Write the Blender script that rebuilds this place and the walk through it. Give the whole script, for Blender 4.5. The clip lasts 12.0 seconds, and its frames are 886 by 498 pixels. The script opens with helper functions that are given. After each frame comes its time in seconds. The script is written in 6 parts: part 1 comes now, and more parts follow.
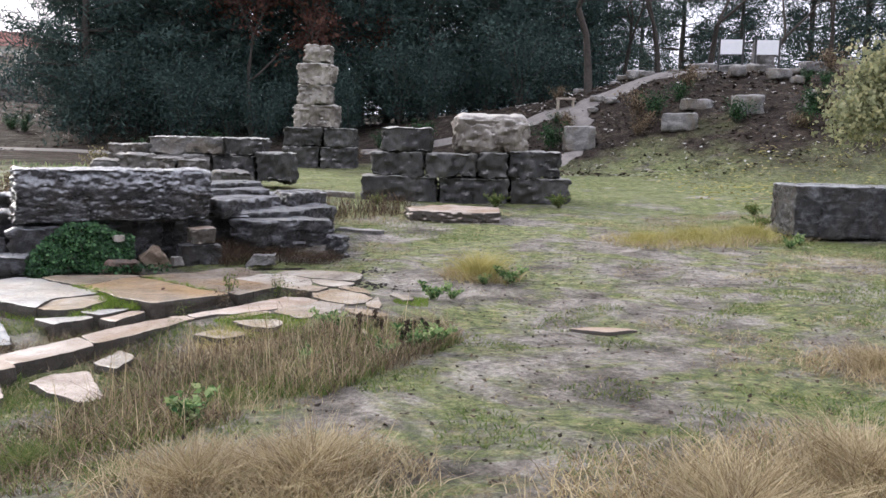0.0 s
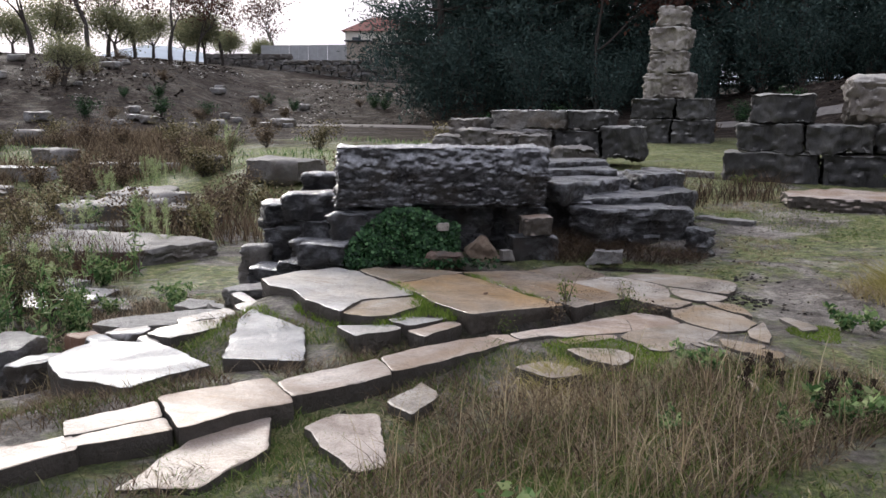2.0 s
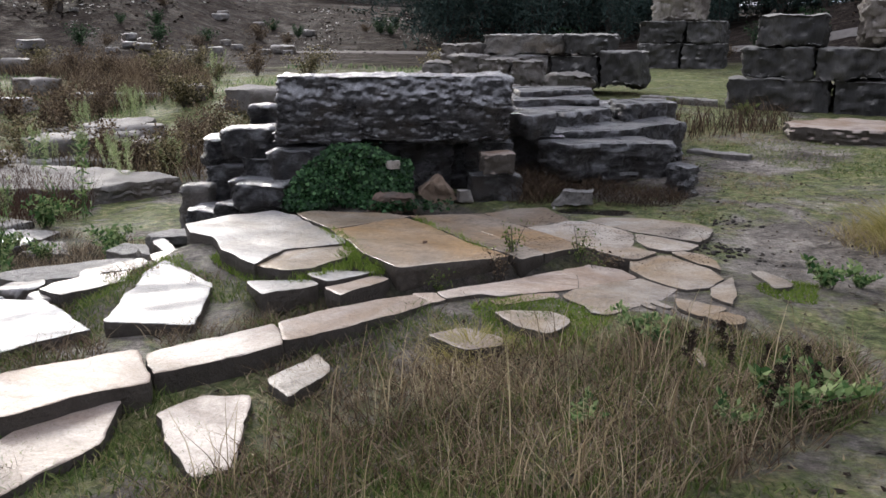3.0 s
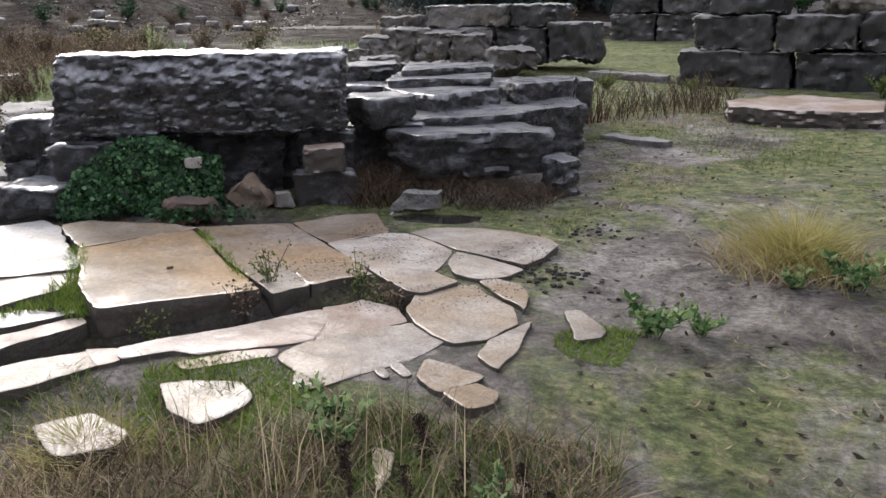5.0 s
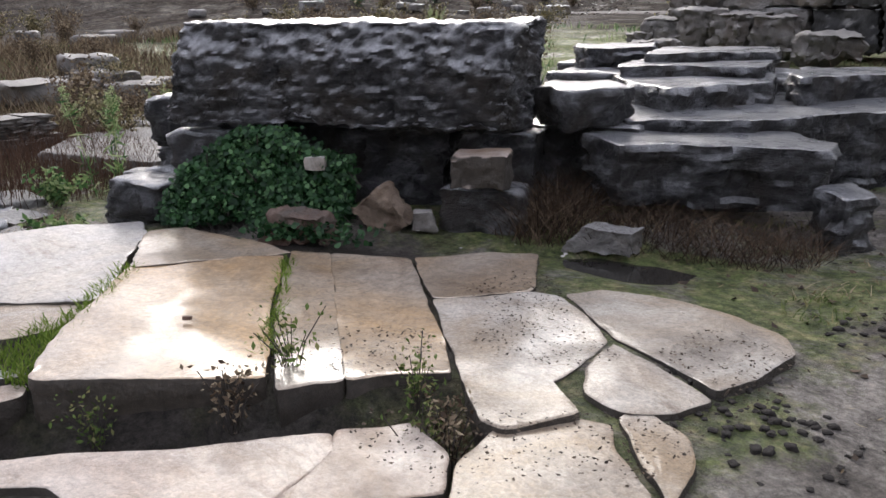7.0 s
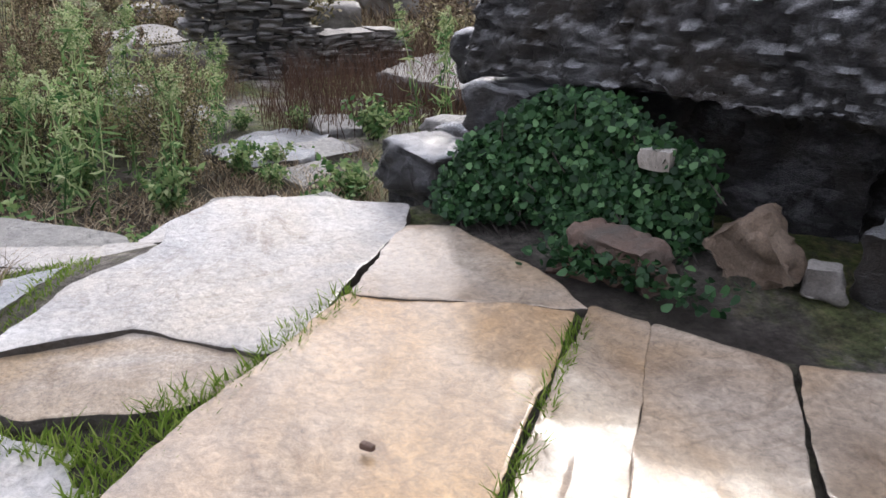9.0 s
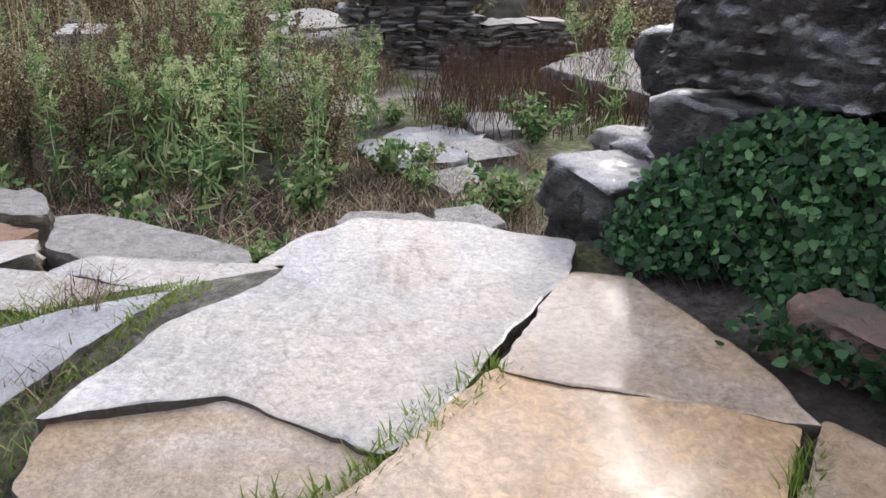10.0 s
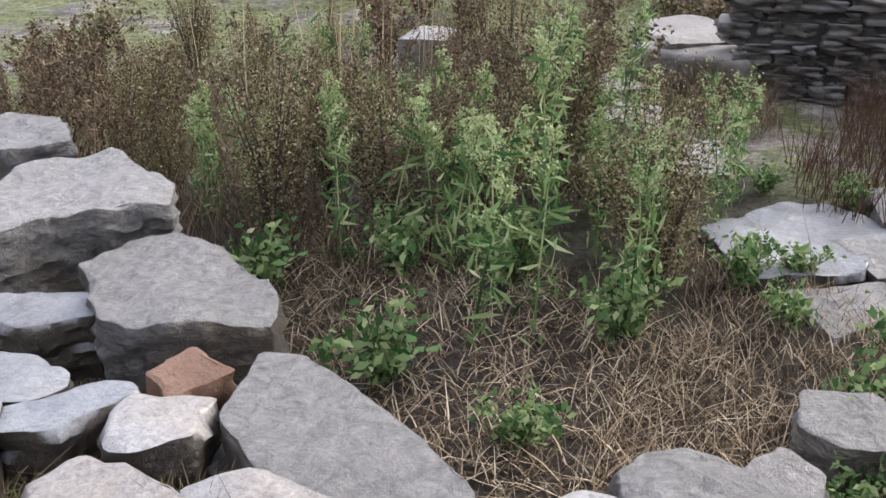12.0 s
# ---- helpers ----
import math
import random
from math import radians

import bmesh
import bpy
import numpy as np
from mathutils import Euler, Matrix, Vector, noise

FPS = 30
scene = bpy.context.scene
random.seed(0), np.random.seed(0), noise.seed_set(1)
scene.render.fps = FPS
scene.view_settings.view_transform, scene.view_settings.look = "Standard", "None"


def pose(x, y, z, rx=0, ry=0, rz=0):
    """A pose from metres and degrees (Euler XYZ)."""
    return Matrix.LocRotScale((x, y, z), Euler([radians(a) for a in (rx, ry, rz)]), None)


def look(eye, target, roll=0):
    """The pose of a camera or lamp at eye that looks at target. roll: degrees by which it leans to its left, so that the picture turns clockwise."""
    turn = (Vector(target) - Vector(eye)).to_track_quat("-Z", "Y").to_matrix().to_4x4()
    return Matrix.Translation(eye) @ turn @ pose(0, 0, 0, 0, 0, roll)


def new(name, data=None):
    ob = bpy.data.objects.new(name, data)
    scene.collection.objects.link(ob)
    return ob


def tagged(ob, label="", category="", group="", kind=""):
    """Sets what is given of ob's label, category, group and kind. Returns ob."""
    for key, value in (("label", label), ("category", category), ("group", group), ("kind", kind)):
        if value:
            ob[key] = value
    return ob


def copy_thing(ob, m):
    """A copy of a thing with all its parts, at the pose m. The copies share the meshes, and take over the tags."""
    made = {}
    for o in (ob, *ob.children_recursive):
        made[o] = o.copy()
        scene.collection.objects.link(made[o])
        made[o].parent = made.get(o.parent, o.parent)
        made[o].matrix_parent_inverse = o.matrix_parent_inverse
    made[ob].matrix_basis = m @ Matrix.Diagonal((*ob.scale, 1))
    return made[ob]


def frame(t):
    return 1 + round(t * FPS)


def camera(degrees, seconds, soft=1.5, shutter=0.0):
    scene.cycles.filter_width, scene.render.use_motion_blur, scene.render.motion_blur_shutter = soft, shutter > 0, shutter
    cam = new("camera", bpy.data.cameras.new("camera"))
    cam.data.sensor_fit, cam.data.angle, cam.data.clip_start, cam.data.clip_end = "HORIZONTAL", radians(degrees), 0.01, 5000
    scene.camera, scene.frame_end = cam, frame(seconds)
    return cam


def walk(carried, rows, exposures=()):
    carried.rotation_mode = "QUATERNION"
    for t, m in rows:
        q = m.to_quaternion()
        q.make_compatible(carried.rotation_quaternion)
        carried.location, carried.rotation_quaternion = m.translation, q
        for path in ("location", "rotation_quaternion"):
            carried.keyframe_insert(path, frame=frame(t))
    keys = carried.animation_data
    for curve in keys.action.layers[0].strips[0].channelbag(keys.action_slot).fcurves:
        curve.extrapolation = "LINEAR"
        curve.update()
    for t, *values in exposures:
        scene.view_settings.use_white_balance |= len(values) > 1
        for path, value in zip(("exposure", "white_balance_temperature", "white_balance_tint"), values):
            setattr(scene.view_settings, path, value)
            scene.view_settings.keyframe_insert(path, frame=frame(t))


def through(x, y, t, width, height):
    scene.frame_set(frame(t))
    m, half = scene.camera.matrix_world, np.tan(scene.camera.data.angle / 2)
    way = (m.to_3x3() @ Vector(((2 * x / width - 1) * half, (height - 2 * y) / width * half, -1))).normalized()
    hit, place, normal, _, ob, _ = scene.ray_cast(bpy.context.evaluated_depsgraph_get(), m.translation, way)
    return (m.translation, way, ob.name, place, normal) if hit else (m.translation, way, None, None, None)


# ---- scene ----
cam = camera(54.5, 12.0)
PATH = [
    (0, (0.012, -0.002, 1.655), (-0.003, 1.982, 1.409), 1.4),
    (0.5, (-0.21, 0.384, 1.71), (-0.456, 2.351, 1.446), 1.2),
    (1, (-0.444, 0.837, 1.714), (-0.928, 2.758, 1.439), 0.9),
    (1.5, (-0.485, 1.458, 1.655), (-1.153, 3.322, 1.372), 0.5),
    (2, (-0.496, 2.058, 1.605), (-1.266, 3.876, 1.289), 0.4),
    (2.5, (-0.418, 2.585, 1.594), (-1.206, 4.376, 1.182), 0.3),
    (4.5, (0.539, 4.61, 1.55), (-0.289, 6.353, 1.023), -0.6),
    (5, (0.634, 5.142, 1.521), (-0.196, 6.882, 0.989), -0.7),
    (5.5, (0.649, 5.726, 1.477), (-0.225, 7.441, 0.934), -0.5),
    (6, (0.533, 6.292, 1.423), (-0.476, 7.928, 0.871), -0.3),
    (6.5, (0.443, 6.838, 1.38), (-0.74, 8.352, 0.826), -0.2),
    (7, (0.229, 7.34, 1.324), (-1.159, 8.671, 0.775), -0.5),
    (7.5, (-0.153, 7.691, 1.27), (-1.677, 8.845, 0.684), -0.5),
    (9.5, (-1.591, 8.618, 1.257), (-3.393, 9.068, 0.515), 0.9),
    (10, (-1.948, 8.64, 1.209), (-3.78, 8.932, 0.46), 1.0),
    (10.5, (-2.372, 8.7, 1.231), (-4.215, 8.842, 0.467), 0.8),
    (11, (-2.827, 8.756, 1.3), (-4.664, 8.648, 0.516), 0.7),
    (11.5, (-3.251, 8.747, 1.325), (-5.036, 8.327, 0.528), 0.4),
    (12, (-3.623, 8.801, 1.368), (-5.383, 8.293, 0.564), -0.3),
]
walk(cam, [(t, look(eye, target, roll)) for t, eye, target, roll in PATH], exposures=[(0, 0.75), (0.8, 0.5), (1.5, 0.2), (2.5, -0.05), (4.5, 0.22), (5.5, 0.28), (7.5, 0.15), (9.5, 0.6), (10.5, 0.6), (11.5, 0.5), (12, 0.65)])

# ---------- world and light: a bright overcast sky, brighter to the west ----------
world = bpy.data.worlds.new("sky")
scene.world = world
world.use_nodes = True
wn, wl = world.node_tree.nodes, world.node_tree.links
sky = wn.new("ShaderNodeTexSky")
sky.sky_type = "NISHITA"
sky.sun_disc = False
sky.sun_elevation, sky.sun_rotation = radians(28), radians(-50)
sky.dust_density, sky.air_density, sky.ozone_density = 8.0, 1.0, 1.0
pale = wn.new("ShaderNodeMixRGB")
pale.inputs[0].default_value = 0.82
pale.inputs[2].default_value = (7.0, 7.1, 8.5, 1)
wl.new(sky.outputs[0], pale.inputs[1])
wl.new(pale.outputs[0], wn["Background"].inputs[0])
wn["Background"].inputs[1].default_value = 0.148

sun_data = bpy.data.lights.new("sun", "SUN")
sun_data.energy, sun_data.angle, sun_data.color = 2.1, radians(28), (1.0, 0.97, 0.93)
sun = new("sun", sun_data)
sun.matrix_world = look((-20, 17, 30), (-20 + 0.676, 17 - 0.567, 30 - 0.47))


# ---------- materials ----------
def ramp(nt, stops):
    n = nt.nodes.new("ShaderNodeValToRGB")
    el = n.color_ramp.elements
    el[0].position, el[0].color = stops[0][0], (*stops[0][1], 1)
    el[1].position, el[1].color = stops[-1][0], (*stops[-1][1], 1)
    for p, c in stops[1:-1]:
        el.new(p).color = (*c, 1)
    return n


def noise_node(nt, scale, detail=6.0, rough=0.6, stretch=(1, 1, 1), distort=0.0, vec=None):
    mp = nt.nodes.new("ShaderNodeMapping")
    mp.inputs["Scale"].default_value = stretch
    if vec is None:
        vec = nt.nodes.new("ShaderNodeTexCoord").outputs["Object"]
    nt.links.new(vec, mp.inputs[0])
    n = nt.nodes.new("ShaderNodeTexNoise")
    n.inputs["Scale"].default_value, n.inputs["Detail"].default_value = scale, detail
    n.inputs["Roughness"].default_value, n.inputs["Distortion"].default_value = rough, distort
    nt.links.new(mp.outputs[0], n.inputs["Vector"])
    return n


def mix(nt, a, b, fac, mode="MIX"):
    n = nt.nodes.new("ShaderNodeMixRGB")
    n.blend_type = mode
    for slot, v in ((0, fac), (1, a), (2, b)):
        if isinstance(v, (int, float)):
            n.inputs[slot].default_value = v
        elif isinstance(v, tuple):
            n.inputs[slot].default_value = (*v, 1)
        else:
            nt.links.new(v, n.inputs[slot])
    return n.outputs[0]


def base(name):
    m = bpy.data.materials.new(name)
    m.use_nodes = True
    return m, m.node_tree, m.node_tree.nodes["Principled BSDF"]


def offset_vec(nt):
    """Object coordinates, shifted for each object so that no two stones look alike."""
    tc = nt.nodes.new("ShaderNodeTexCoord")
    info = nt.nodes.new("ShaderNodeObjectInfo")
    mul = nt.nodes.new("ShaderNodeMath")
    mul.operation = "MULTIPLY"
    mul.inputs[1].default_value = 60
    nt.links.new(info.outputs["Random"], mul.inputs[0])
    add = nt.nodes.new("ShaderNodeVectorMath")
    nt.links.new(tc.outputs["Object"], add.inputs[0])
    nt.links.new(mul.outputs[0], add.inputs[1])
    return add.outputs[0], info.outputs["Random"]


def stone_mat(name, dark, mid, light, stain, stain_amount=0.5, rough=(0.35, 0.7), scale=2.0, bump=0.5, strata=1.0, pits=0.0, speckle=0.3, top_skylight=None, wet=0.0, soil_shade=None, depth=0.04, grain=30, film=0.0):
    m, nt, p = base(name)
    vec, rnd = offset_vec(nt)
    big = noise_node(nt, scale, 7, 0.62, (1, 1, strata), 0.4, vec)
    col = ramp(nt, [(0.3, dark), (0.5, mid), (0.68, light)])
    nt.links.new(big.outputs[0], col.inputs[0])
    patch = noise_node(nt, scale * 0.45, 4, 0.6, (1, 1, 1), 0.8, vec)
    pr = ramp(nt, [(0.5 - 0.18 * stain_amount, (0, 0, 0)), (0.72 - 0.15 * stain_amount, (1, 1, 1))])
    nt.links.new(patch.outputs[0], pr.inputs[0])
    c = mix(nt, col.outputs[0], stain, pr.outputs[0])
    fine = noise_node(nt, scale * grain, 10, 0.8, (1, 1, strata), 0.6, vec)
    fr = ramp(nt, [(0.35, (1 - speckle,) * 3), (0.65, (1 + (1.0 if speckle > 0.8 else 0.5) * speckle,) * 3)])
    nt.links.new(fine.outputs[0], fr.inputs[0])
    c = mix(nt, c, fr.outputs[0], 1.0, "MULTIPLY")
    if top_skylight:
        # upper faces, paled in their colour to stand in for skylight
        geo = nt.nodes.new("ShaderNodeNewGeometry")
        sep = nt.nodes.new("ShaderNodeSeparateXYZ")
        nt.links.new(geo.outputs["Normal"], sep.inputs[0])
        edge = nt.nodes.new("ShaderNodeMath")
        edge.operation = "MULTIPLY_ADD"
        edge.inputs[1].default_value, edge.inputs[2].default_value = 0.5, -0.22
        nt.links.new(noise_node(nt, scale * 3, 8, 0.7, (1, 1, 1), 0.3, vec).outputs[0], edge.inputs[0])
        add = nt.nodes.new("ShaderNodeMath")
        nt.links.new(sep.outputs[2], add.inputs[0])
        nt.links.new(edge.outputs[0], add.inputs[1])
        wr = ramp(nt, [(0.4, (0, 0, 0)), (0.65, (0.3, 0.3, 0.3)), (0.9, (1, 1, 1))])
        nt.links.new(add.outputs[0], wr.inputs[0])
        c = mix(nt, c, mix(nt, fr.outputs[0], top_skylight, 1.0, "MULTIPLY"), wr.outputs[0])
    if soil_shade:
        # the broken sides: crust of earth and painted shade in one dark colour
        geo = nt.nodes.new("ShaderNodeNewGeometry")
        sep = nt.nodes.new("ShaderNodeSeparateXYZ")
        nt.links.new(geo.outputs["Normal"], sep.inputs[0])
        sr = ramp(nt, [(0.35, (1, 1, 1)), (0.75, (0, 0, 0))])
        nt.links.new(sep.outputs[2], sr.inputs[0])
        c = mix(nt, c, mix(nt, fr.outputs[0], soil_shade, 1.0, "MULTIPLY"), sr.outputs[0])
        # thin dark cracks and brown streaks
        ck = noise_node(nt, 1.1, 5, 0.55, (1, 1, 0), 0.9, vec)
        cr = ramp(nt, [(0.492, (1, 1, 1)), (0.4985, (0.45, 0.38, 0.3)), (0.505, (1, 1, 1))])
        nt.links.new(ck.outputs[0], cr.inputs[0])
        c = mix(nt, c, cr.outputs[0], 0.4, "MULTIPLY")
        st = noise_node(nt, 2.6, 9, 0.72, (1.0, 2.4, 1), 0.5, vec)
        tr = ramp(nt, [(0.32, (0.66, 0.6, 0.54)), (0.44, (0.98, 0.97, 0.95)), (0.66, (1.14, 1.12, 1.09))])
        nt.links.new(st.outputs[0], tr.inputs[0])
        c = mix(nt, c, tr.outputs[0], 1.0, "MULTIPLY")
    tone = ramp(nt, [(0.0, (0.82,) * 3), (1.0, (1.12,) * 3)])
    nt.links.new(rnd, tone.inputs[0])
    c = mix(nt, c, tone.outputs[0], 1.0, "MULTIPLY")
    nt.links.new(c, p.inputs["Base Color"])
    rr = nt.nodes.new("ShaderNodeMapRange")
    rr.inputs["From Min"].default_value, rr.inputs["From Max"].default_value = 0.35, 0.65
    rr.inputs["To Min"].default_value, rr.inputs["To Max"].default_value = rough
    damp = noise_node(nt, scale * 0.7, 5, 0.6, (1, 1, 1), 0.3, vec)
    nt.links.new(damp.outputs[0], rr.inputs[0])
    nt.links.new(rr.outputs[0], p.inputs["Roughness"])
    hs = noise_node(nt, scale * 9, 10, 0.7, (1, 1, strata), 0.2, vec)
    b = nt.nodes.new("ShaderNodeBump")
    b.inputs["Strength"].default_value, b.inputs["Distance"].default_value = bump, depth
    h = hs.outputs[0]
    if pits:
        v = nt.nodes.new("ShaderNodeTexVoronoi")
        v.inputs["Scale"].default_value = scale * 12
        nt.links.new(vec, v.inputs["Vector"])
        vr = ramp(nt, [(0.0, (0, 0, 0)), (0.35, (1, 1, 1))])
        nt.links.new(v.outputs["Distance"], vr.inputs[0])
        h = mix(nt, h, vr.outputs[0], pits, "MULTIPLY")
    nt.links.new(h, b.inputs["Height"])
    nt.links.new(b.outputs[0], p.inputs["Normal"])
    if wet:
        p.inputs["Coat Weight"].default_value, p.inputs["Coat Roughness"].default_value, p.inputs["Coat IOR"].default_value = wet, 0.2, 1.6
        if film:
            # a smooth skin of rain water, thinner on patches that dry first
            sk = noise_node(nt, 5.0, 4, 0.55, (1, 1, 1), 0.2, vec)
            fb = nt.nodes.new("ShaderNodeBump")
            fb.inputs["Strength"].default_value, fb.inputs["Distance"].default_value = 0.2, 0.01
            nt.links.new(sk.outputs[0], fb.inputs["Height"])
            nt.links.new(fb.outputs[0], p.inputs["Coat Normal"])
            fw = nt.nodes.new("ShaderNodeMapRange")
            fw.inputs["From Min"].default_value, fw.inputs["From Max"].default_value = 0.34, 0.52
            fw.inputs["To Min"].default_value, fw.inputs["To Max"].default_value = wet * 0.45, wet
            nt.links.new(noise_node(nt, 2.2, 6, 0.65, (1, 1, 1), 0.4, vec).outputs[0], fw.inputs[0])
            weight = fw.outputs[0]
            if top_skylight:
                # water lies on the upper faces alone
                keep = nt.nodes.new("ShaderNodeMath")
                keep.operation = "MULTIPLY"
                nt.links.new(weight, keep.inputs[0])
                nt.links.new(wr.outputs[0], keep.inputs[1])
                weight = keep.outputs[0]
            if soil_shade:
                # the sides with painted earth and shade are dry
                keep = nt.nodes.new("ShaderNodeMixRGB")
                nt.links.new(sr.outputs[0], keep.inputs[0])
                nt.links.new(weight, keep.inputs[1])
                keep.inputs[2].default_value = (0, 0, 0, 1)
                weight = keep.outputs[0]
            nt.links.new(weight, p.inputs["Coat Weight"])
            p.inputs["Coat Roughness"].default_value = film
        else:
            nt.links.new(b.outputs[0], p.inputs["Coat Normal"])
    return m


def plant_mat(name, stops, rough=0.7, through=0.3, spec=0.1):
    """Leaf or straw colour that differs from blade to blade."""
    m, nt, p = base(name)
    g = nt.nodes.new("ShaderNodeNewGeometry")
    col = ramp(nt, stops)
    nt.links.new(g.outputs["Random Per Island"], col.inputs[0])
    n = noise_node(nt, 1.3, 3)
    tone = ramp(nt, [(0.3, (0.7,) * 3), (0.7, (1.25,) * 3)])
    nt.links.new(n.outputs[0], tone.inputs[0])
    c = mix(nt, col.outputs[0], tone.outputs[0], 1.0, "MULTIPLY")
    nt.links.new(c, p.inputs["Base Color"])
    p.inputs["Roughness"].default_value = rough
    p.inputs["Specular IOR Level"].default_value = spec
    if through:
        t = nt.nodes.new("ShaderNodeBsdfTranslucent")
        nt.links.new(c, t.inputs[0])
        ms = nt.nodes.new("ShaderNodeMixShader")
        ms.inputs[0].default_value = through
        nt.links.new(p.outputs[0], ms.inputs[1])
        nt.links.new(t.outputs[0], ms.inputs[2])
        nt.links.new(ms.outputs[0], nt.nodes["Material Output"].inputs[0])
    return m


def plain_mat(name, colour, rough=0.6, vary=0.25, scale=6.0, metal=0.0, bump=0.1):
    m, nt, p = base(name)
    n = noise_node(nt, scale, 6, 0.65)
    r = ramp(nt, [(0.3, tuple(c * (1 - vary) for c in colour)), (0.7, tuple(min(1, c * (1 + vary)) for c in colour))])
    nt.links.new(n.outputs[0], r.inputs[0])
    nt.links.new(r.outputs[0], p.inputs["Base Color"])
    p.inputs["Roughness"].default_value, p.inputs["Metallic"].default_value = rough, metal
    b = nt.nodes.new("ShaderNodeBump")
    b.inputs["Strength"].default_value, b.inputs["Distance"].default_value = bump, 0.02
    nt.links.new(n.outputs[0], b.inputs["Height"])
    nt.links.new(b.outputs[0], p.inputs["Normal"])
    return m


# pale colour that paints bright skylight onto upward stone faces
TOP_SKYLIGHT = (0.66, 0.67, 0.69)
# dark colour for both earth and shade on the slabs' sides
SOIL_SHADE = (0.062, 0.052, 0.041)
M_BLOCK = stone_mat("dark_weathered_marble", (0.016, 0.015, 0.015), (0.1, 0.099, 0.101), (0.4, 0.405, 0.42), (0.09, 0.078, 0.066), 0.35, (0.2, 0.45), 5.2, 1.0, 2.0, 0.0, 0.85, TOP_SKYLIGHT, 1.0, None, 0.16, 30, 0.2)
M_SLAB = stone_mat("pale_paving_marble", (0.2, 0.168, 0.14), (0.47, 0.42, 0.365), (0.62, 0.585, 0.525), (0.34, 0.245, 0.145), 0.45, (0.35, 0.65), 2.4, 0.8, 1.0, 0.4, 0.5, None, 0.34, SOIL_SHADE, 0.03, 24, 0.2)
M_SLAB_OCHRE = stone_mat("ochre_stained_marble", (0.2, 0.158, 0.118), (0.4, 0.33, 0.258), (0.54, 0.47, 0.39), (0.44, 0.275, 0.125), 0.65, (0.35, 0.6), 1.3, 0.6, 1.0, 0.4, 0.5, None, 0.95, SOIL_SHADE, 0.03, 24, 0.17)
M_SLAB_GREY = stone_mat("blue_grey_marble", (0.25, 0.25, 0.26), (0.43, 0.425, 0.425), (0.58, 0.57, 0.56), (0.46, 0.41, 0.345), 0.35, (0.3, 0.6), 1.8, 0.75, 1.0, 0.4, 0.42, None, 0.55, SOIL_SHADE, 0.04, 20, 0.22)
M_BLUE = stone_mat("wet_blue_grey_marble", (0.16, 0.175, 0.2), (0.32, 0.34, 0.37), (0.5, 0.51, 0.53), (0.22, 0.23, 0.25), 0.4, (0.3, 0.55), 2.0, 0.8, 1.0, 0.0, 0.3, None, 0.4, SOIL_SHADE, 0.04, 20, 0.16)
M_PINK = stone_mat("pinkish_limestone", (0.25, 0.19, 0.155), (0.52, 0.44, 0.385), (0.66, 0.59, 0.53), (0.34, 0.23, 0.15), 0.4, (0.4, 0.7), 2.2, 0.8, 1.0, 0.3, 0.35, None, 0.35, SOIL_SHADE, 0.04, 24, 0.25)
M_RED = stone_mat("reddish_stone", (0.12, 0.07, 0.05), (0.21, 0.13, 0.095), (0.28, 0.2, 0.155), (0.1, 0.085, 0.07), 0.4, (0.5, 0.8), 3.5, 0.7, 1.0, 0.0, 0.35)
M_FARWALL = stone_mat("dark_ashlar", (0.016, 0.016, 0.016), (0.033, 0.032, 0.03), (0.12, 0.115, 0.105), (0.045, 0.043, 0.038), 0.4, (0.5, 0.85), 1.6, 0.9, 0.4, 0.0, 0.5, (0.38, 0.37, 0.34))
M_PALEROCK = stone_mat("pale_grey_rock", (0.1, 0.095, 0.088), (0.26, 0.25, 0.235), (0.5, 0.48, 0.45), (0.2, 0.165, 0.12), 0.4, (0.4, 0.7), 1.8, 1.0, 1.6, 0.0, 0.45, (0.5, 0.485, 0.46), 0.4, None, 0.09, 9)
M_ORANGE = stone_mat("orange_sandstone", (0.13, 0.07, 0.04), (0.26, 0.14, 0.085), (0.36, 0.24, 0.16), (0.2, 0.13, 0.09), 0.4, (0.4, 0.7), 2.5, 0.7, 1.0, 0.0, 0.3)
M_TAN = stone_mat("tan_stone", (0.14, 0.1, 0.07), (0.28, 0.205, 0.145), (0.4, 0.32, 0.25), (0.2, 0.145, 0.1), 0.4, (0.5, 0.8), 3.5, 0.9, 1.0, 0.0, 0.4)
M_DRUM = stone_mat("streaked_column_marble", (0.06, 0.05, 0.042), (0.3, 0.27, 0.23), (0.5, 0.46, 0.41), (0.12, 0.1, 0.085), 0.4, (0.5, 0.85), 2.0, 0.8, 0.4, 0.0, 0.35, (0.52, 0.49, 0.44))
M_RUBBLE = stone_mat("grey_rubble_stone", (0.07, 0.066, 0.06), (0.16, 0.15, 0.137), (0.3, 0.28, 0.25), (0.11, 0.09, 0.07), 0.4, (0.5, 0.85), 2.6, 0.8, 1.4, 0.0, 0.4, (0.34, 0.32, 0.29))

M_GRASS = plant_mat("green_turf", [(0.0, (0.07, 0.11, 0.03)), (0.5, (0.13, 0.19, 0.055)), (0.8, (0.22, 0.25, 0.09)), (1.0, (0.34, 0.3, 0.15))])
M_STRAW = plant_mat("dry_straw", [(0.0, (0.17, 0.125, 0.075)), (0.4, (0.38, 0.3, 0.18)), (0.8, (0.6, 0.51, 0.34)), (1.0, (0.28, 0.25, 0.12))])
M_GOLD = plant_mat("yellow_green_grass", [(0.0, (0.24, 0.23, 0.07)), (0.5, (0.42, 0.38, 0.14)), (1.0, (0.54, 0.47, 0.22))])
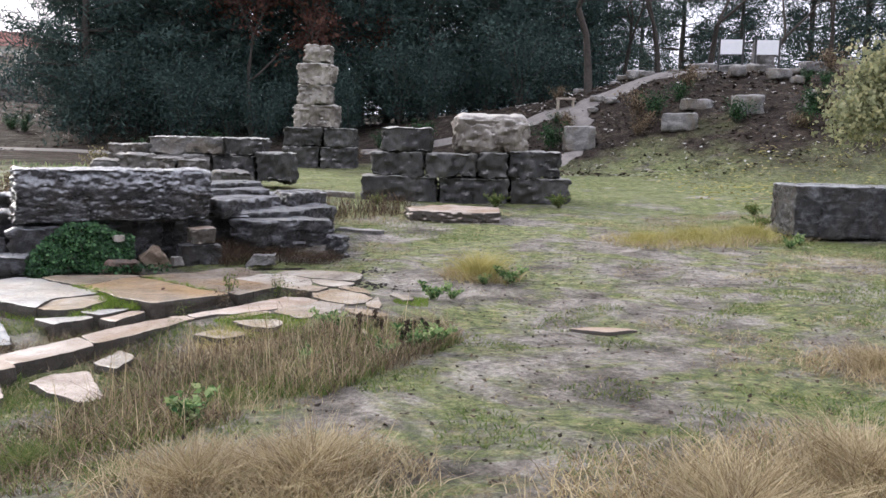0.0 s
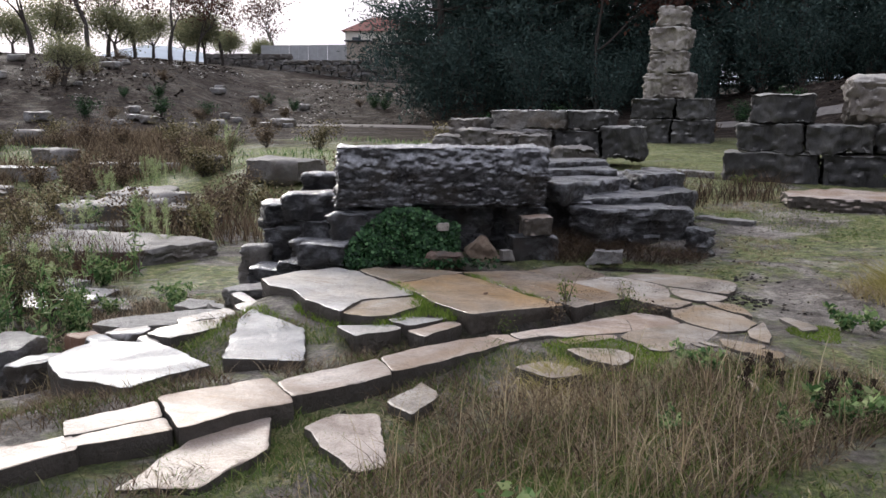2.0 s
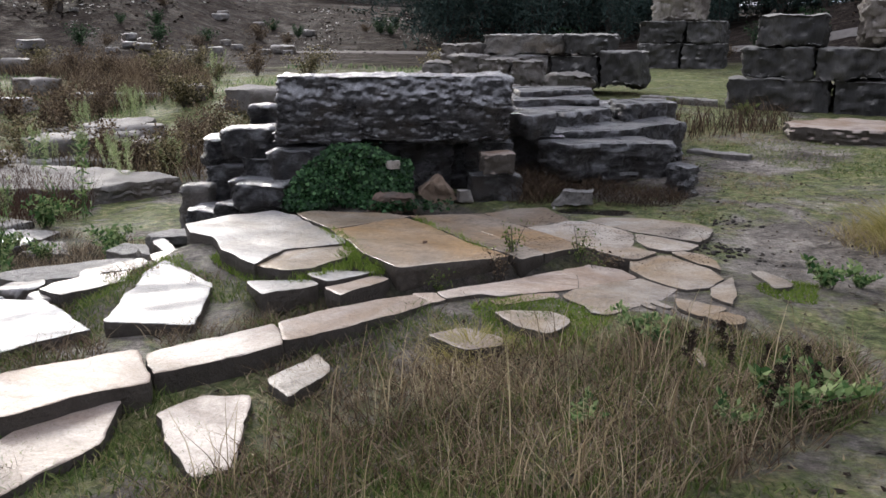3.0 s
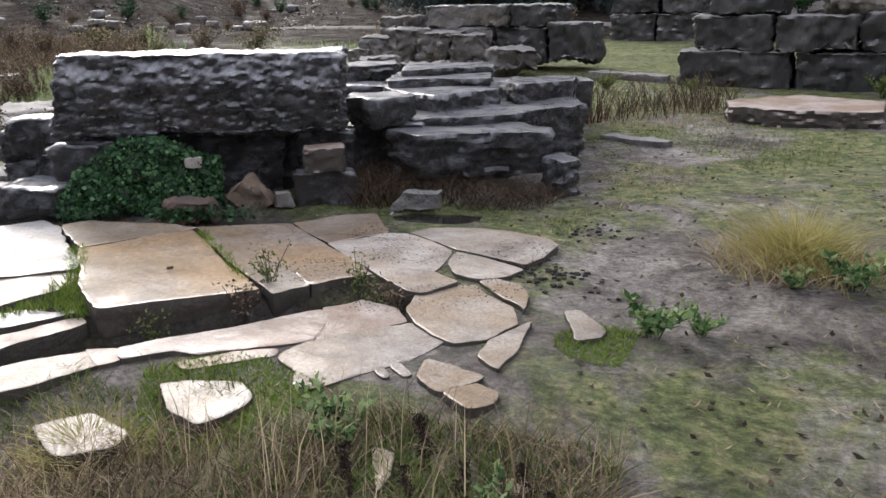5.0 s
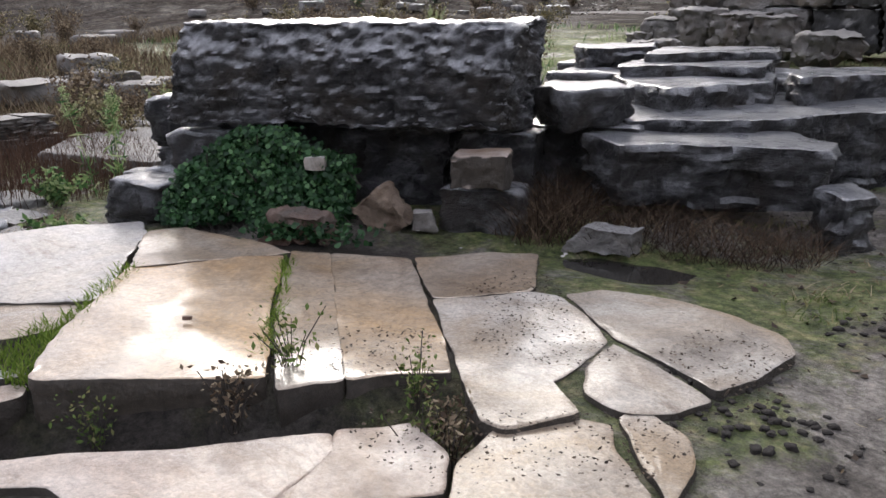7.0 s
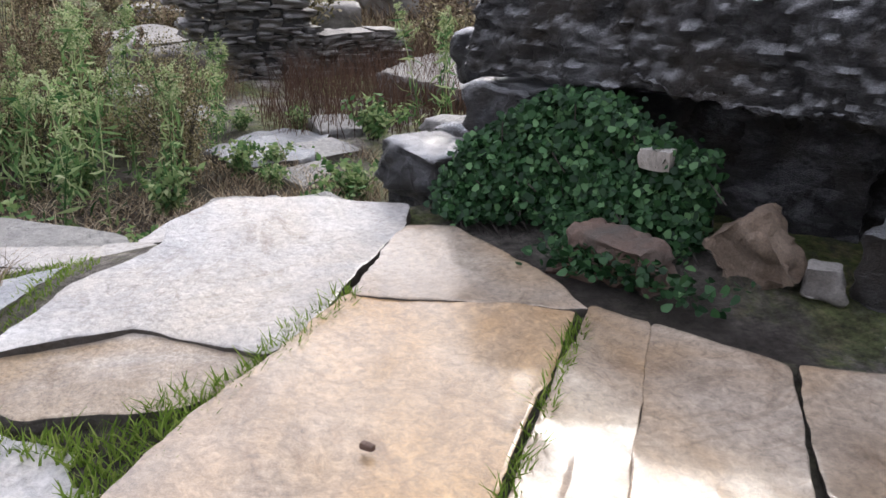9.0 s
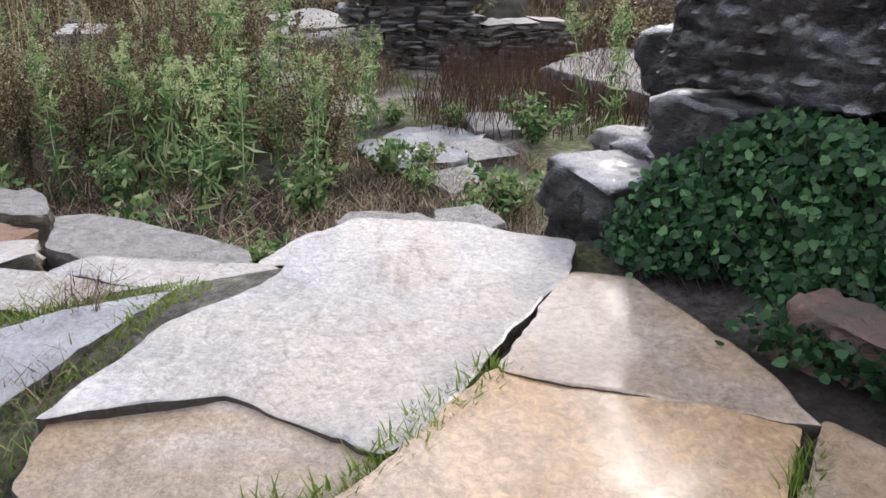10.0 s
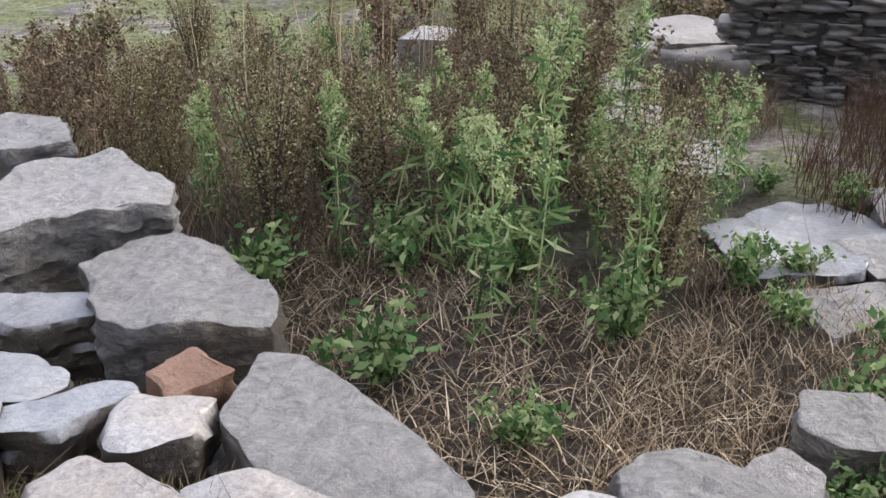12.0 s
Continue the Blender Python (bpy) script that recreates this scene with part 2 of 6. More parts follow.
M_BROWN = plant_mat("brown_dead_weeds", [(0.0, (0.06, 0.042, 0.03)), (0.5, (0.16, 0.115, 0.075)), (1.0, (0.36, 0.29, 0.19))], through=0.15)
M_REDDRY = plant_mat("rust_brown_dead_stems", [(0.0, (0.05, 0.028, 0.02)), (0.6, (0.1, 0.058, 0.04)), (1.0, (0.15, 0.1, 0.07))], through=0.1)
M_BRUSH = plant_mat("dark_tangled_brush", [(0.0, (0.02, 0.014, 0.01)), (0.6, (0.075, 0.05, 0.034)), (1.0, (0.22, 0.16, 0.105))], through=0.1)
M_MOSS = plant_mat("bright_moss", [(0.0, (0.1, 0.17, 0.025)), (0.6, (0.19, 0.28, 0.05)), (1.0, (0.28, 0.34, 0.09))])
M_WEED = plant_mat("green_weed_leaf", [(0.0, (0.04, 0.1, 0.035)), (0.4, (0.14, 0.25, 0.09)), (0.8, (0.34, 0.43, 0.19)), (1.0, (0.5, 0.54, 0.3))])
M_OLIVE = plant_mat("olive_brown_asters", [(0.0, (0.04, 0.038, 0.02)), (0.45, (0.16, 0.14, 0.07)), (0.8, (0.34, 0.29, 0.16)), (1.0, (0.5, 0.44, 0.3))], through=0.2)
M_LYING = plant_mat("broken_dead_stems", [(0.0, (0.04, 0.028, 0.02)), (0.35, (0.16, 0.115, 0.075)), (0.7, (0.45, 0.35, 0.23)), (1.0, (0.75, 0.65, 0.47))], through=0.1)
M_SEED = plant_mat("pale_green_flower_heads", [(0.0, (0.3, 0.4, 0.16)), (0.6, (0.5, 0.58, 0.3)), (1.0, (0.62, 0.62, 0.4))])
M_IVY = plant_mat("dark_ivy_leaf", [(0.0, (0.008, 0.028, 0.01)), (0.5, (0.022, 0.064, 0.022)), (0.85, (0.052, 0.125, 0.045)), (1.0, (0.11, 0.21, 0.085))], 0.45, 0.2, 0.25)
# needle colour lightened and blued to hold the distant wood's haze
M_PINE = plant_mat("dark_pine_needles", [(0.0, (0.024, 0.046, 0.042)), (0.6, (0.05, 0.084, 0.072)), (1.0, (0.09, 0.13, 0.105))], 0.7, 0.1, 0.2)
# leaf colour paled for the haze over the western hill
M_AUTUMN = plant_mat("olive_autumn_leaves", [(0.0, (0.2, 0.22, 0.13)), (0.6, (0.33, 0.34, 0.2)), (1.0, (0.46, 0.43, 0.25))], 0.6, 0.5)
M_RUST = plant_mat("rust_autumn_leaves", [(0.0, (0.06, 0.035, 0.03)), (0.7, (0.12, 0.06, 0.045)), (1.0, (0.17, 0.09, 0.06))])
M_BARK = plain_mat("grey_brown_bark", (0.06, 0.05, 0.042), 0.85, 0.4, 9, 0, 0.6)


def ground_mat():
    m, nt, p = base("damp_earth_and_turf")
    a = noise_node(nt, 1.3, 10, 0.75, (1, 1, 1), 0.5)
    earth = ramp(nt, [(0.34, (0.06, 0.051, 0.043)), (0.46, (0.19, 0.168, 0.146)), (0.6, (0.4, 0.365, 0.325))])
    nt.links.new(a.outputs[0], earth.inputs[0])
    g = noise_node(nt, 0.55, 10, 0.75, (1, 1, 1), 0.6)
    gr = ramp(nt, [(0.47, (0, 0, 0)), (0.55, (0.9, 0.9, 0.9))])
    tc = nt.nodes.new("ShaderNodeTexCoord")
    ln = nt.nodes.new("ShaderNodeVectorMath")
    ln.operation = "LENGTH"
    nt.links.new(tc.outputs["Object"], ln.inputs[0])
    more = nt.nodes.new("ShaderNodeMapRange")
    more.inputs["From Min"].default_value, more.inputs["From Max"].default_value, more.inputs["To Max"].default_value = 12, 26, 0.13
    nt.links.new(ln.outputs["Value"], more.inputs[0])
    ga = nt.nodes.new("ShaderNodeMath")
    nt.links.new(g.outputs[0], ga.inputs[0])
    nt.links.new(more.outputs[0], ga.inputs[1])
    nt.links.new(ga.outputs[0], gr.inputs[0])
    gcol = noise_node(nt, 7.0, 9, 0.75)
    gc = ramp(nt, [(0.34, (0.055, 0.085, 0.022)), (0.5, (0.17, 0.21, 0.065)), (0.64, (0.38, 0.34, 0.17))])
    nt.links.new(gcol.outputs[0], gc.inputs[0])
    c = mix(nt, earth.outputs[0], gc.outputs[0], gr.outputs[0])
    # leaf litter and dark soil on the slopes beyond the field
    wob = noise_node(nt, 0.25, 6, 0.7)
    sm = nt.nodes.new("ShaderNodeMath")
    sm.operation = "MULTIPLY_ADD"
    sm.inputs[1].default_value = 16
    nt.links.new(wob.outputs[0], sm.inputs[0])
    nt.links.new(ln.outputs["Value"], sm.inputs[2])
    far = nt.nodes.new("ShaderNodeMapRange")
    far.inputs["From Min"].default_value, far.inputs["From Max"].default_value = 36, 41
    nt.links.new(sm.outputs[0], far.inputs[0])
    lit = noise_node(nt, 2.2, 12, 0.85, (1, 1, 1), 0.3)
    lr = ramp(nt, [(0.34, (0.012, 0.01, 0.009)), (0.48, (0.045, 0.036, 0.03)), (0.58, (0.09, 0.074, 0.06)), (0.68, (0.21, 0.18, 0.145))])
    nt.links.new(lit.outputs[0], lr.inputs[0])
    c = mix(nt, c, lr.outputs[0], far.outputs[0])
    # damp dark soil between the slabs and in the sunken ground
    for spot, reach in (((-3.2, 9.0, 0.0), 1.6), ((-8.2, 7.6, -0.6), 2.6)):
        ds = nt.nodes.new("ShaderNodeVectorMath")
        ds.operation = "DISTANCE"
        ds.inputs[1].default_value = spot
        nt.links.new(tc.outputs["Object"], ds.inputs[0])
        dn = noise_node(nt, 2.5, 6, 0.7)
        da = nt.nodes.new("ShaderNodeMath")
        da.operation = "MULTIPLY_ADD"
        da.inputs[1].default_value = 1.6
        nt.links.new(dn.outputs[0], da.inputs[0])
        nt.links.new(ds.outputs["Value"], da.inputs[2])
        dm = nt.nodes.new("ShaderNodeMapRange")
        dm.inputs["From Min"].default_value, dm.inputs["From Max"].default_value = reach + 0.45, reach + 1.15
        dm.inputs["To Min"].default_value, dm.inputs["To Max"].default_value = 0.85, 0.0
        nt.links.new(da.outputs[0], dm.inputs[0])
        c = mix(nt, c, (0.05, 0.042, 0.034), dm.outputs[0])
    mot = noise_node(nt, 5.5, 9, 0.8, (1, 1, 1), 0.8)
    mo = ramp(nt, [(0.36, (0.5,) * 3), (0.5, (1.0,) * 3), (0.64, (1.35,) * 3)])
    nt.links.new(mot.outputs[0], mo.inputs[0])
    c = mix(nt, c, mo.outputs[0], 1.0, "MULTIPLY")
    f = noise_node(nt, 24, 12, 0.9)
    fr = ramp(nt, [(0.38, (0.3,) * 3), (0.62, (1.65,) * 3)])
    nt.links.new(f.outputs[0], fr.inputs[0])
    c = mix(nt, c, fr.outputs[0], 1.0, "MULTIPLY")
    nt.links.new(c, p.inputs["Base Color"])
    w = noise_node(nt, 0.9, 5, 0.6, (1, 1, 1), 0.2)
    rr = nt.nodes.new("ShaderNodeMapRange")
    rr.inputs["From Min"].default_value, rr.inputs["From Max"].default_value = 0.38, 0.6
    rr.inputs["To Min"].default_value, rr.inputs["To Max"].default_value = 0.5, 0.9
    nt.links.new(w.outputs[0], rr.inputs[0])
    nt.links.new(rr.outputs[0], p.inputs["Roughness"])
    dry = nt.nodes.new("ShaderNodeMapRange")
    dry.inputs["To Min"].default_value, dry.inputs["To Max"].default_value = 0.25, 0.03
    nt.links.new(far.outputs[0], dry.inputs[0])
    nt.links.new(dry.outputs[0], p.inputs["Specular IOR Level"])
    h = noise_node(nt, 18, 14, 0.8)
    b = nt.nodes.new("ShaderNodeBump")
    b.inputs["Strength"].default_value, b.inputs["Distance"].default_value = 1.0, 0.07
    nt.links.new(h.outputs[0], b.inputs["Height"])
    nt.links.new(b.outputs[0], p.inputs["Normal"])
    return m


M_GROUND = ground_mat()


# ---------- mesh helpers ----------
def part(name, bm, material, parent=None, label="", smooth=True, crisp=0):
    """Links a bmesh as one mesh object, under a thing or at top level."""
    me = bpy.data.meshes.new(name)
    bm.to_mesh(me)
    bm.free()
    if smooth:
        me.polygons.foreach_set("use_smooth", [True] * len(me.polygons))
        if crisp:
            me.set_sharp_from_angle(angle=radians(crisp))
    me.materials.append(material)
    ob = new(name, me)
    if parent is not None:
        ob.parent = parent
    if label:
        ob["label"] = label
    return ob


def np_part(name, verts, faces, material, parent=None, label="", smooth=False):
    """The same from arrays: verts (n, 3), faces (m, 3 or 4)."""
    me = bpy.data.meshes.new(name)
    k = faces.shape[1]
    me.vertices.add(len(verts))
    me.vertices.foreach_set("co", np.asarray(verts, np.float32).ravel())
    me.loops.add(faces.size)
    me.loops.foreach_set("vertex_index", faces.astype(np.int32).ravel())
    me.polygons.add(len(faces))
    me.polygons.foreach_set("loop_start", np.arange(0, faces.size, k, dtype=np.int32))
    me.polygons.foreach_set("loop_total", np.full(len(faces), k, np.int32))
    if smooth:
        me.polygons.foreach_set("use_smooth", np.ones(len(faces), bool))
    me.update(calc_edges=True)
    me.materials.append(material)
    ob = new(name, me)
    if parent is not None:
        ob.parent = parent
    if label:
        ob["label"] = label
    return ob


rng = np.random.default_rng(7)


def sstep(v, a, b):
    u = np.clip((v - a) / (b - a), 0, 1)
    return u * u * (3 - 2 * u)


def wave(x, y, s, seed=0.0):
    """A cheap smooth roughness of about -1 to 1."""
    return (np.sin(x / s + seed + 1.7 * np.sin(y / s * 0.7 + seed)) + np.sin(y / s * 1.13 + 2.1 * seed + 1.3 * np.sin(x / s * 0.9 - seed))) / 2


# ---------- the ground: one sheet out to the horizon ----------
AZ = [-90, -60, -40, -33, -24, -14, -7, 0, 6, 13, 20, 40, 90]
FOOT = [40, 40, 40, 44, 42, 38, 36, 33, 31, 29, 27, 26, 26]
TOP = [62, 62, 64, 86, 66, 58, 52, 45, 42, 42, 42, 42, 44]
RISE = [4.2, 4.2, 4.0, 3.1, 2.2, 1.6, 1.6, 2.2, 2.9, 4.1, 4.2, 4.3, 4.3]


def seg_dist(x, y, ax, ay, bx, by):
    u = np.clip(((x - ax) * (bx - ax) + (y - ay) * (by - ay)) / ((bx - ax) ** 2 + (by - ay) ** 2), 0, 1)
    return np.hypot(x - ax - u * (bx - ax), y - ay - u * (by - ay))


def ground_z(x, y):
    x, y = np.asarray(x, float), np.asarray(y, float)
    z = -0.05 + 0.038 * np.clip(y - 10.8, 0, 22) + 0.012 * np.clip(x, 0, 12)
    # the lower strip before the kerb stones, and the soil that falls away to the west
    z = z - 0.12 * sstep(-x - 0.22 * (8 - y), 0.3, 2.2) * sstep(-y, -8.0, -6.8)
    # the trench between the large slabs and the kerb
    z = z - 0.17 * np.exp(-((seg_dist(x, y, -3.3, 7.6, -1.62, 9.0) / 0.28) ** 4))
    # the sunken dig to the west
    dig = sstep(-x + 0.25 * (y - 8.0) * (y < 8), 5.0, 5.8) * (1 - sstep(-x, 15, 24)) * (1 - sstep(y + 0.35 * (x + 6), 12.5, 18.5))
    z = z - (0.68 + 0.038 * np.clip(y - 10.8, 0, 22)) * dig
    # soil under the western slabs falls away, and a low mound lies under the great block
    z = z - 0.15 * sstep(-x, 4.5, 5.3) * (1 - dig) * (1 - sstep(y, 8.3, 9.3)) - 0.085 * np.exp(-((seg_dist(x, y, -5.1, 6.5, -4.3, 7.9) / 0.75) ** 4))
    z = z + 0.1 * np.exp(-((seg_dist(x, y, -4.3, 10.7, -2.6, 11.7) / 0.6) ** 4))
    r, az = np.hypot(x, y), np.degrees(np.arctan2(x, y))
    foot, top, rise = (np.interp(az, AZ, some) for some in (FOOT, TOP, RISE))
    z = z + rise * sstep(r, foot, top) + 0.06 * np.clip(r - 64, 0, 36) + 0.004 * np.clip(r - 100, 0, 1500)
    near = 1 - sstep(r, 25, 60)
    z = z + near * (0.018 * wave(x, y, 0.31, 1.0) + 0.03 * wave(x, y, 1.1, 2.0)) + (1 - near) * 0.16 * wave(x, y, 2.3, 3.0) * sstep(r, 30, 45)
    pool = np.exp(-((seg_dist(x, y, -2.4, 10.93, -2.1, 11.0) / 0.2) ** 6))
    z = z * (1 - pool) - 0.06 * pool
    on = np.exp(-((seg_dist(x, y, -4.0, 6.6, -2.2, 9.4) / 2.1) ** 6))
    z = z - on * near * (0.011 * wave(x, y, 0.31, 1.0) + 0.024 * wave(x, y, 1.1, 2.0)) + 0.008 * on
    fill = 0.045 * np.exp(-((seg_dist(x, y, -3.3, 9.3, -2.2, 10.1) / 0.85) ** 4)) + 0.02 * np.exp(-((seg_dist(x, y, -1.6, 10.1, -0.8, 8.5) / 0.75) ** 4))
    z = z + 0.06 * np.exp(-((seg_dist(x, y, -5.1, 7.45, -4.95, 8.3) / 0.45) ** 4))
    return z + np.minimum(fill, 0.045) * (1 - np.exp(-((seg_dist(x, y, -3.3, 7.6, -1.62, 9.0) / 0.3) ** 4)))


def axis_steps(lo, hi, fine, far):
    mid = np.arange(lo, hi + fine / 2, fine)
    out, step, v = [], fine, hi
    while v < far:
        step *= 1.13
        v += step
        out.append(v)
    low, step, v = [], fine, lo
    while v > -far:
        step *= 1.13
        v -= step
        low.append(v)
    return np.array(low[::-1] + list(mid) + out)


def build_ground():
    xs, ys = axis_steps(-13, 6, 0.11, 1600), axis_steps(-2, 24, 0.12, 1600)
    gx, gy = np.meshgrid(xs, ys)
    v = np.stack([gx, gy, ground_z(gx, gy)], -1).reshape(-1, 3)
    n, k = len(xs), len(ys)
    i = (np.arange(k - 1)[:, None] * n + np.arange(n - 1)).ravel()
    ob = np_part("ground", v, np.stack([i, i + 1, i + n + 1, i + n], 1), M_GROUND, smooth=True)
    tagged(ob, "damp grey-brown earth with patchy green and straw-coloured turf", "ground", kind="structure")


build_ground()


# ---------- stone shapes ----------
def slab(corners, top, thick, material, parent=None, name="paving_slab", tilt=(0, 0), rough=0.009, wobble=0.02, seed=0, bevel=0.01, grow=0.045, ledge=0.008, flare=-0.08, layer=0.045):
    """A flat stone with an irregular broken outline, worn edges, an uneven top and layered sides."""
    rnd = random.Random(seed + int(1000 * abs(corners[0][0])))
    cx = sum(c[0] for c in corners) / len(corners)
    cy = sum(c[1] for c in corners) / len(corners)
    grow = 1 + grow * len(corners) / sum(math.hypot(c[0] - cx, c[1] - cy) for c in corners)
    line = []
    for k, a in enumerate(corners):
        b = corners[(k + 1) % len(corners)]
        n = max(2, int(math.hypot(b[0] - a[0], b[1] - a[1]) / 0.03))
        for j in range(n):
            u = j / n
            line.append(((a[0] + u * (b[0] - a[0]) - cx) * grow, (a[1] + u * (b[1] - a[1]) - cy) * grow))
    if sum(line[i - 1][0] * line[i][1] - line[i][0] * line[i - 1][1] for i in range(len(line))) < 0:
        line = line[::-1]
    line = [tuple((line[i - 1][q] + 2 * line[i][q] + line[(i + 1) % len(line)][q]) / 4 for q in (0, 1)) for i in range(len(line))]
    s0 = rnd.uniform(0, 50)

    def shake(x, y, k):
        return noise.noise((x * 4 + s0, y * 4, k)) + 0.5 * noise.noise((x * 13 + s0, y * 13, k + 3)) + 0.3 * noise.noise((x * 37, y * 37 + s0, k + 6))

    line = [(x + wobble * shake(x, y, 1.0), y + wobble * shake(x, y, 2.0)) for x, y in line]
    out = []
    for i in range(len(line)):
        (ax, ay), (bx, by) = line[i - 2], line[(i + 2) % len(line)]
        d = math.hypot(bx - ax, by - ay) + 1e-9
        out.append(((by - ay) / d, -(bx - ax) / d))
    reach = sum(math.hypot(*p) for p in line) / len(line)
    deep = max(3, int(thick / 0.03))
    rings = [("side", thick * (1 - j / deep)) for j in range(deep)] + [("edge", 0.45), ("edge", 1.0)]
    inner = 1 - 2.2 * bevel / max(reach, 0.05)
    steps = max(2, int(reach / 0.05))
    rings += [("top", inner * (1 - j / steps)) for j in range(steps)]
    bm = bmesh.new()
    prev = None
    for sort, f in rings:
        cur = []
        for (x, y), (nx, ny) in zip(line, out):
            chip = bevel * (0.6 + 2.2 * max(0.0, noise.noise((x * 7 + s0, y * 7, 8.0))))
            if sort == "side":
                lay = f / layer + 0.9 * noise.noise((x * 2 + s0, y * 2, 5.0))
                go = ledge * (0.8 * noise.noise((math.floor(lay) * 7.7 + s0, x * 2.5, y * 2.5)) + 0.9 * noise.noise((x * 9 + s0, y * 9, f * 22)) + 0.5 * noise.noise((x * 26, y * 26 + s0, f * 60)))
                go += flare * max(0.0, f - 0.04) if thick > 0.1 else 0.0
                px, py, dz = x + nx * go, y + ny * go, -chip - f
            elif sort == "edge":
                px, py, dz = x - nx * chip * f, y - ny * chip * f, -chip * (1 - f) ** 2
            else:
                px, py, dz = x * f, y * f, 0.0
            h = rough * (noise.noise((px * 3 + s0, py * 3, 0)) * 1.2 + noise.noise((px * 9 + s0, py * 9, 3)) * (0.18 if sort == "top" else 0.5))
            cur.append(bm.verts.new((px, py, dz + h + tilt[0] * px + tilt[1] * py)))
        if prev:
            for i in range(len(cur)):
                j = (i + 1) % len(cur)
                bm.faces.new((prev[i], prev[j], cur[j], cur[i]))
        else:
            bm.faces.new(cur[::-1])
        prev = cur
    mid = bm.verts.new((0, 0, 0))
    for i in range(len(prev)):
        bm.faces.new((prev[i], prev[(i + 1) % len(prev)], mid))
    bmesh.ops.recalc_face_normals(bm, faces=bm.faces)
    ob = part(name, bm, material, parent, crisp=40)
    ob.location = (cx, cy, top)
    return ob


def rock(name, corners, top, thick, material, label, group="", tilt=(0, 0), rough=0.02, ledge=0.022, flare=-0.12, seed=0, bevel=0.016, layer=0.06):
    """A loose flat-topped stone, a thing of its own."""
    return tagged(slab(corners, top, thick, material, None, name, tilt, rough, 0.024, seed, bevel, 0.0, ledge, flare, layer), label, "stone", group)


def block(name, size, m, material, parent=None, seed=0, step=0.05, bulge=0.06, rough=0.03, strata=0.0, edge=0.06, label="", taper=0.0, skew=0.0, lean=0.0):
    """A weathered stone: a box with worn edges, bulging and chipped faces; its base is at z = 0 of its pose."""
    sx, sy, sz = size
    nx, ny, nz = (max(3, int(round(s / step))) for s in size)
    bm = bmesh.new()
    seen = {}

    def vert(i, j, k):
        key = (i, j, k)
        if key in seen:
            return seen[key]
        p = Vector((sx * (i / nx - 0.5), sy * (j / ny - 0.5), sz * (k / nz - 0.5)))
        core = Vector([max(-h + edge, min(h - edge, q)) for q, h in zip(p, (sx / 2, sy / 2, sz / 2))])
        d = p - core
        if d.length > edge:
            d = d.normalized() * edge
        out = d.normalized() if d.length > 1e-6 else Vector((0, 0, 1))
        q = core + d
        w = Vector((q.x + seed * 7.3, q.y - seed * 3.1, q.z + seed * 1.9))
        amount = bulge * noise.noise(w * 1.6) + (0.5 if strata else 1.0) * rough * noise.noise(w * 6) + 0.5 * rough * noise.noise(w * 15) + 0.5 * rough * noise.noise(Vector((w.x * 24, w.y * 24, w.z * 40)))
        amount -= 1.1 * rough * abs(noise.noise(Vector((w.x * 2.6, w.y * 2.6, w.z * 6.5)))) + (0.3 if strata else 0.8) * rough * abs(noise.noise(Vector((w.x * 9, w.y * 9, w.z * 15))))
        flat = 1 - abs(out.z)
        if strata:
            lay = w.z * 11 + 1.6 * noise.noise(Vector((w.x * 1.1, w.y * 1.1, w.z * 1.5)))
            band = noise.noise(Vector((math.floor(lay) * 5.3, w.x * 1.9, w.y * 1.9)))
            amount += flat * strata * (0.8 * band + 0.5 * (lay - math.floor(lay) - 0.5) - 0.7 * abs(noise.noise(Vector((w.x * 3.5, w.y * 3.5, w.z * 13 + 2 * noise.noise(w * 2.0))))) + 0.9 * noise.noise(Vector((w.x * 12, w.y * 12, w.z * 32))) + 0.7 * noise.noise(Vector((w.x * 25, w.y * 25, w.z * 50))))
        if out.z > 0.55:
            amount *= 0.4
        q = q + out * amount
        if taper:
            f = 1 - taper * (q.z / sz + 0.5)
            q.x, q.y = q.x * f, q.y * f
        q.x += skew * q.z
        if lean and q.y < 0:
            # the broken upper part of the front slopes back
            over = q.z - sz * (0.08 + 0.22 * noise.noise(Vector((w.x * 1.3, 4.7, 0.0))))
            q.y += lean * max(0.0, over) * min(1.0, -2 * q.y / sy + 0.1)
        seen[key] = bm.verts.new((q.x, q.y, q.z + sz / 2))
        return seen[key]

    for i in range(nx):
        for j in range(ny):
            bm.faces.new((vert(i, j, 0), vert(i, j + 1, 0), vert(i + 1, j + 1, 0), vert(i + 1, j, 0)))
            bm.faces.new((vert(i, j, nz), vert(i + 1, j, nz), vert(i + 1, j + 1, nz), vert(i, j + 1, nz)))
    for i in range(nx):
        for k in range(nz):
            bm.faces.new((vert(i, 0, k), vert(i + 1, 0, k), vert(i + 1, 0, k + 1), vert(i, 0, k + 1)))
            bm.faces.new((vert(i, ny, k), vert(i, ny, k + 1), vert(i + 1, ny, k + 1), vert(i + 1, ny, k)))
    for j in range(ny):
        for k in range(nz):
            bm.faces.new((vert(0, j, k), vert(0, j, k + 1), vert(0, j + 1, k + 1), vert(0, j + 1, k)))
            bm.faces.new((vert(nx, j, k), vert(nx, j + 1, k), vert(nx, j + 1, k + 1), vert(nx, j, k + 1)))
    ob = part(name, bm, material, parent, label, crisp=62)
    ob.matrix_basis = m
    return ob


def gz(x, y, dip=0.0):
    return float(ground_z(x, y)) - dip


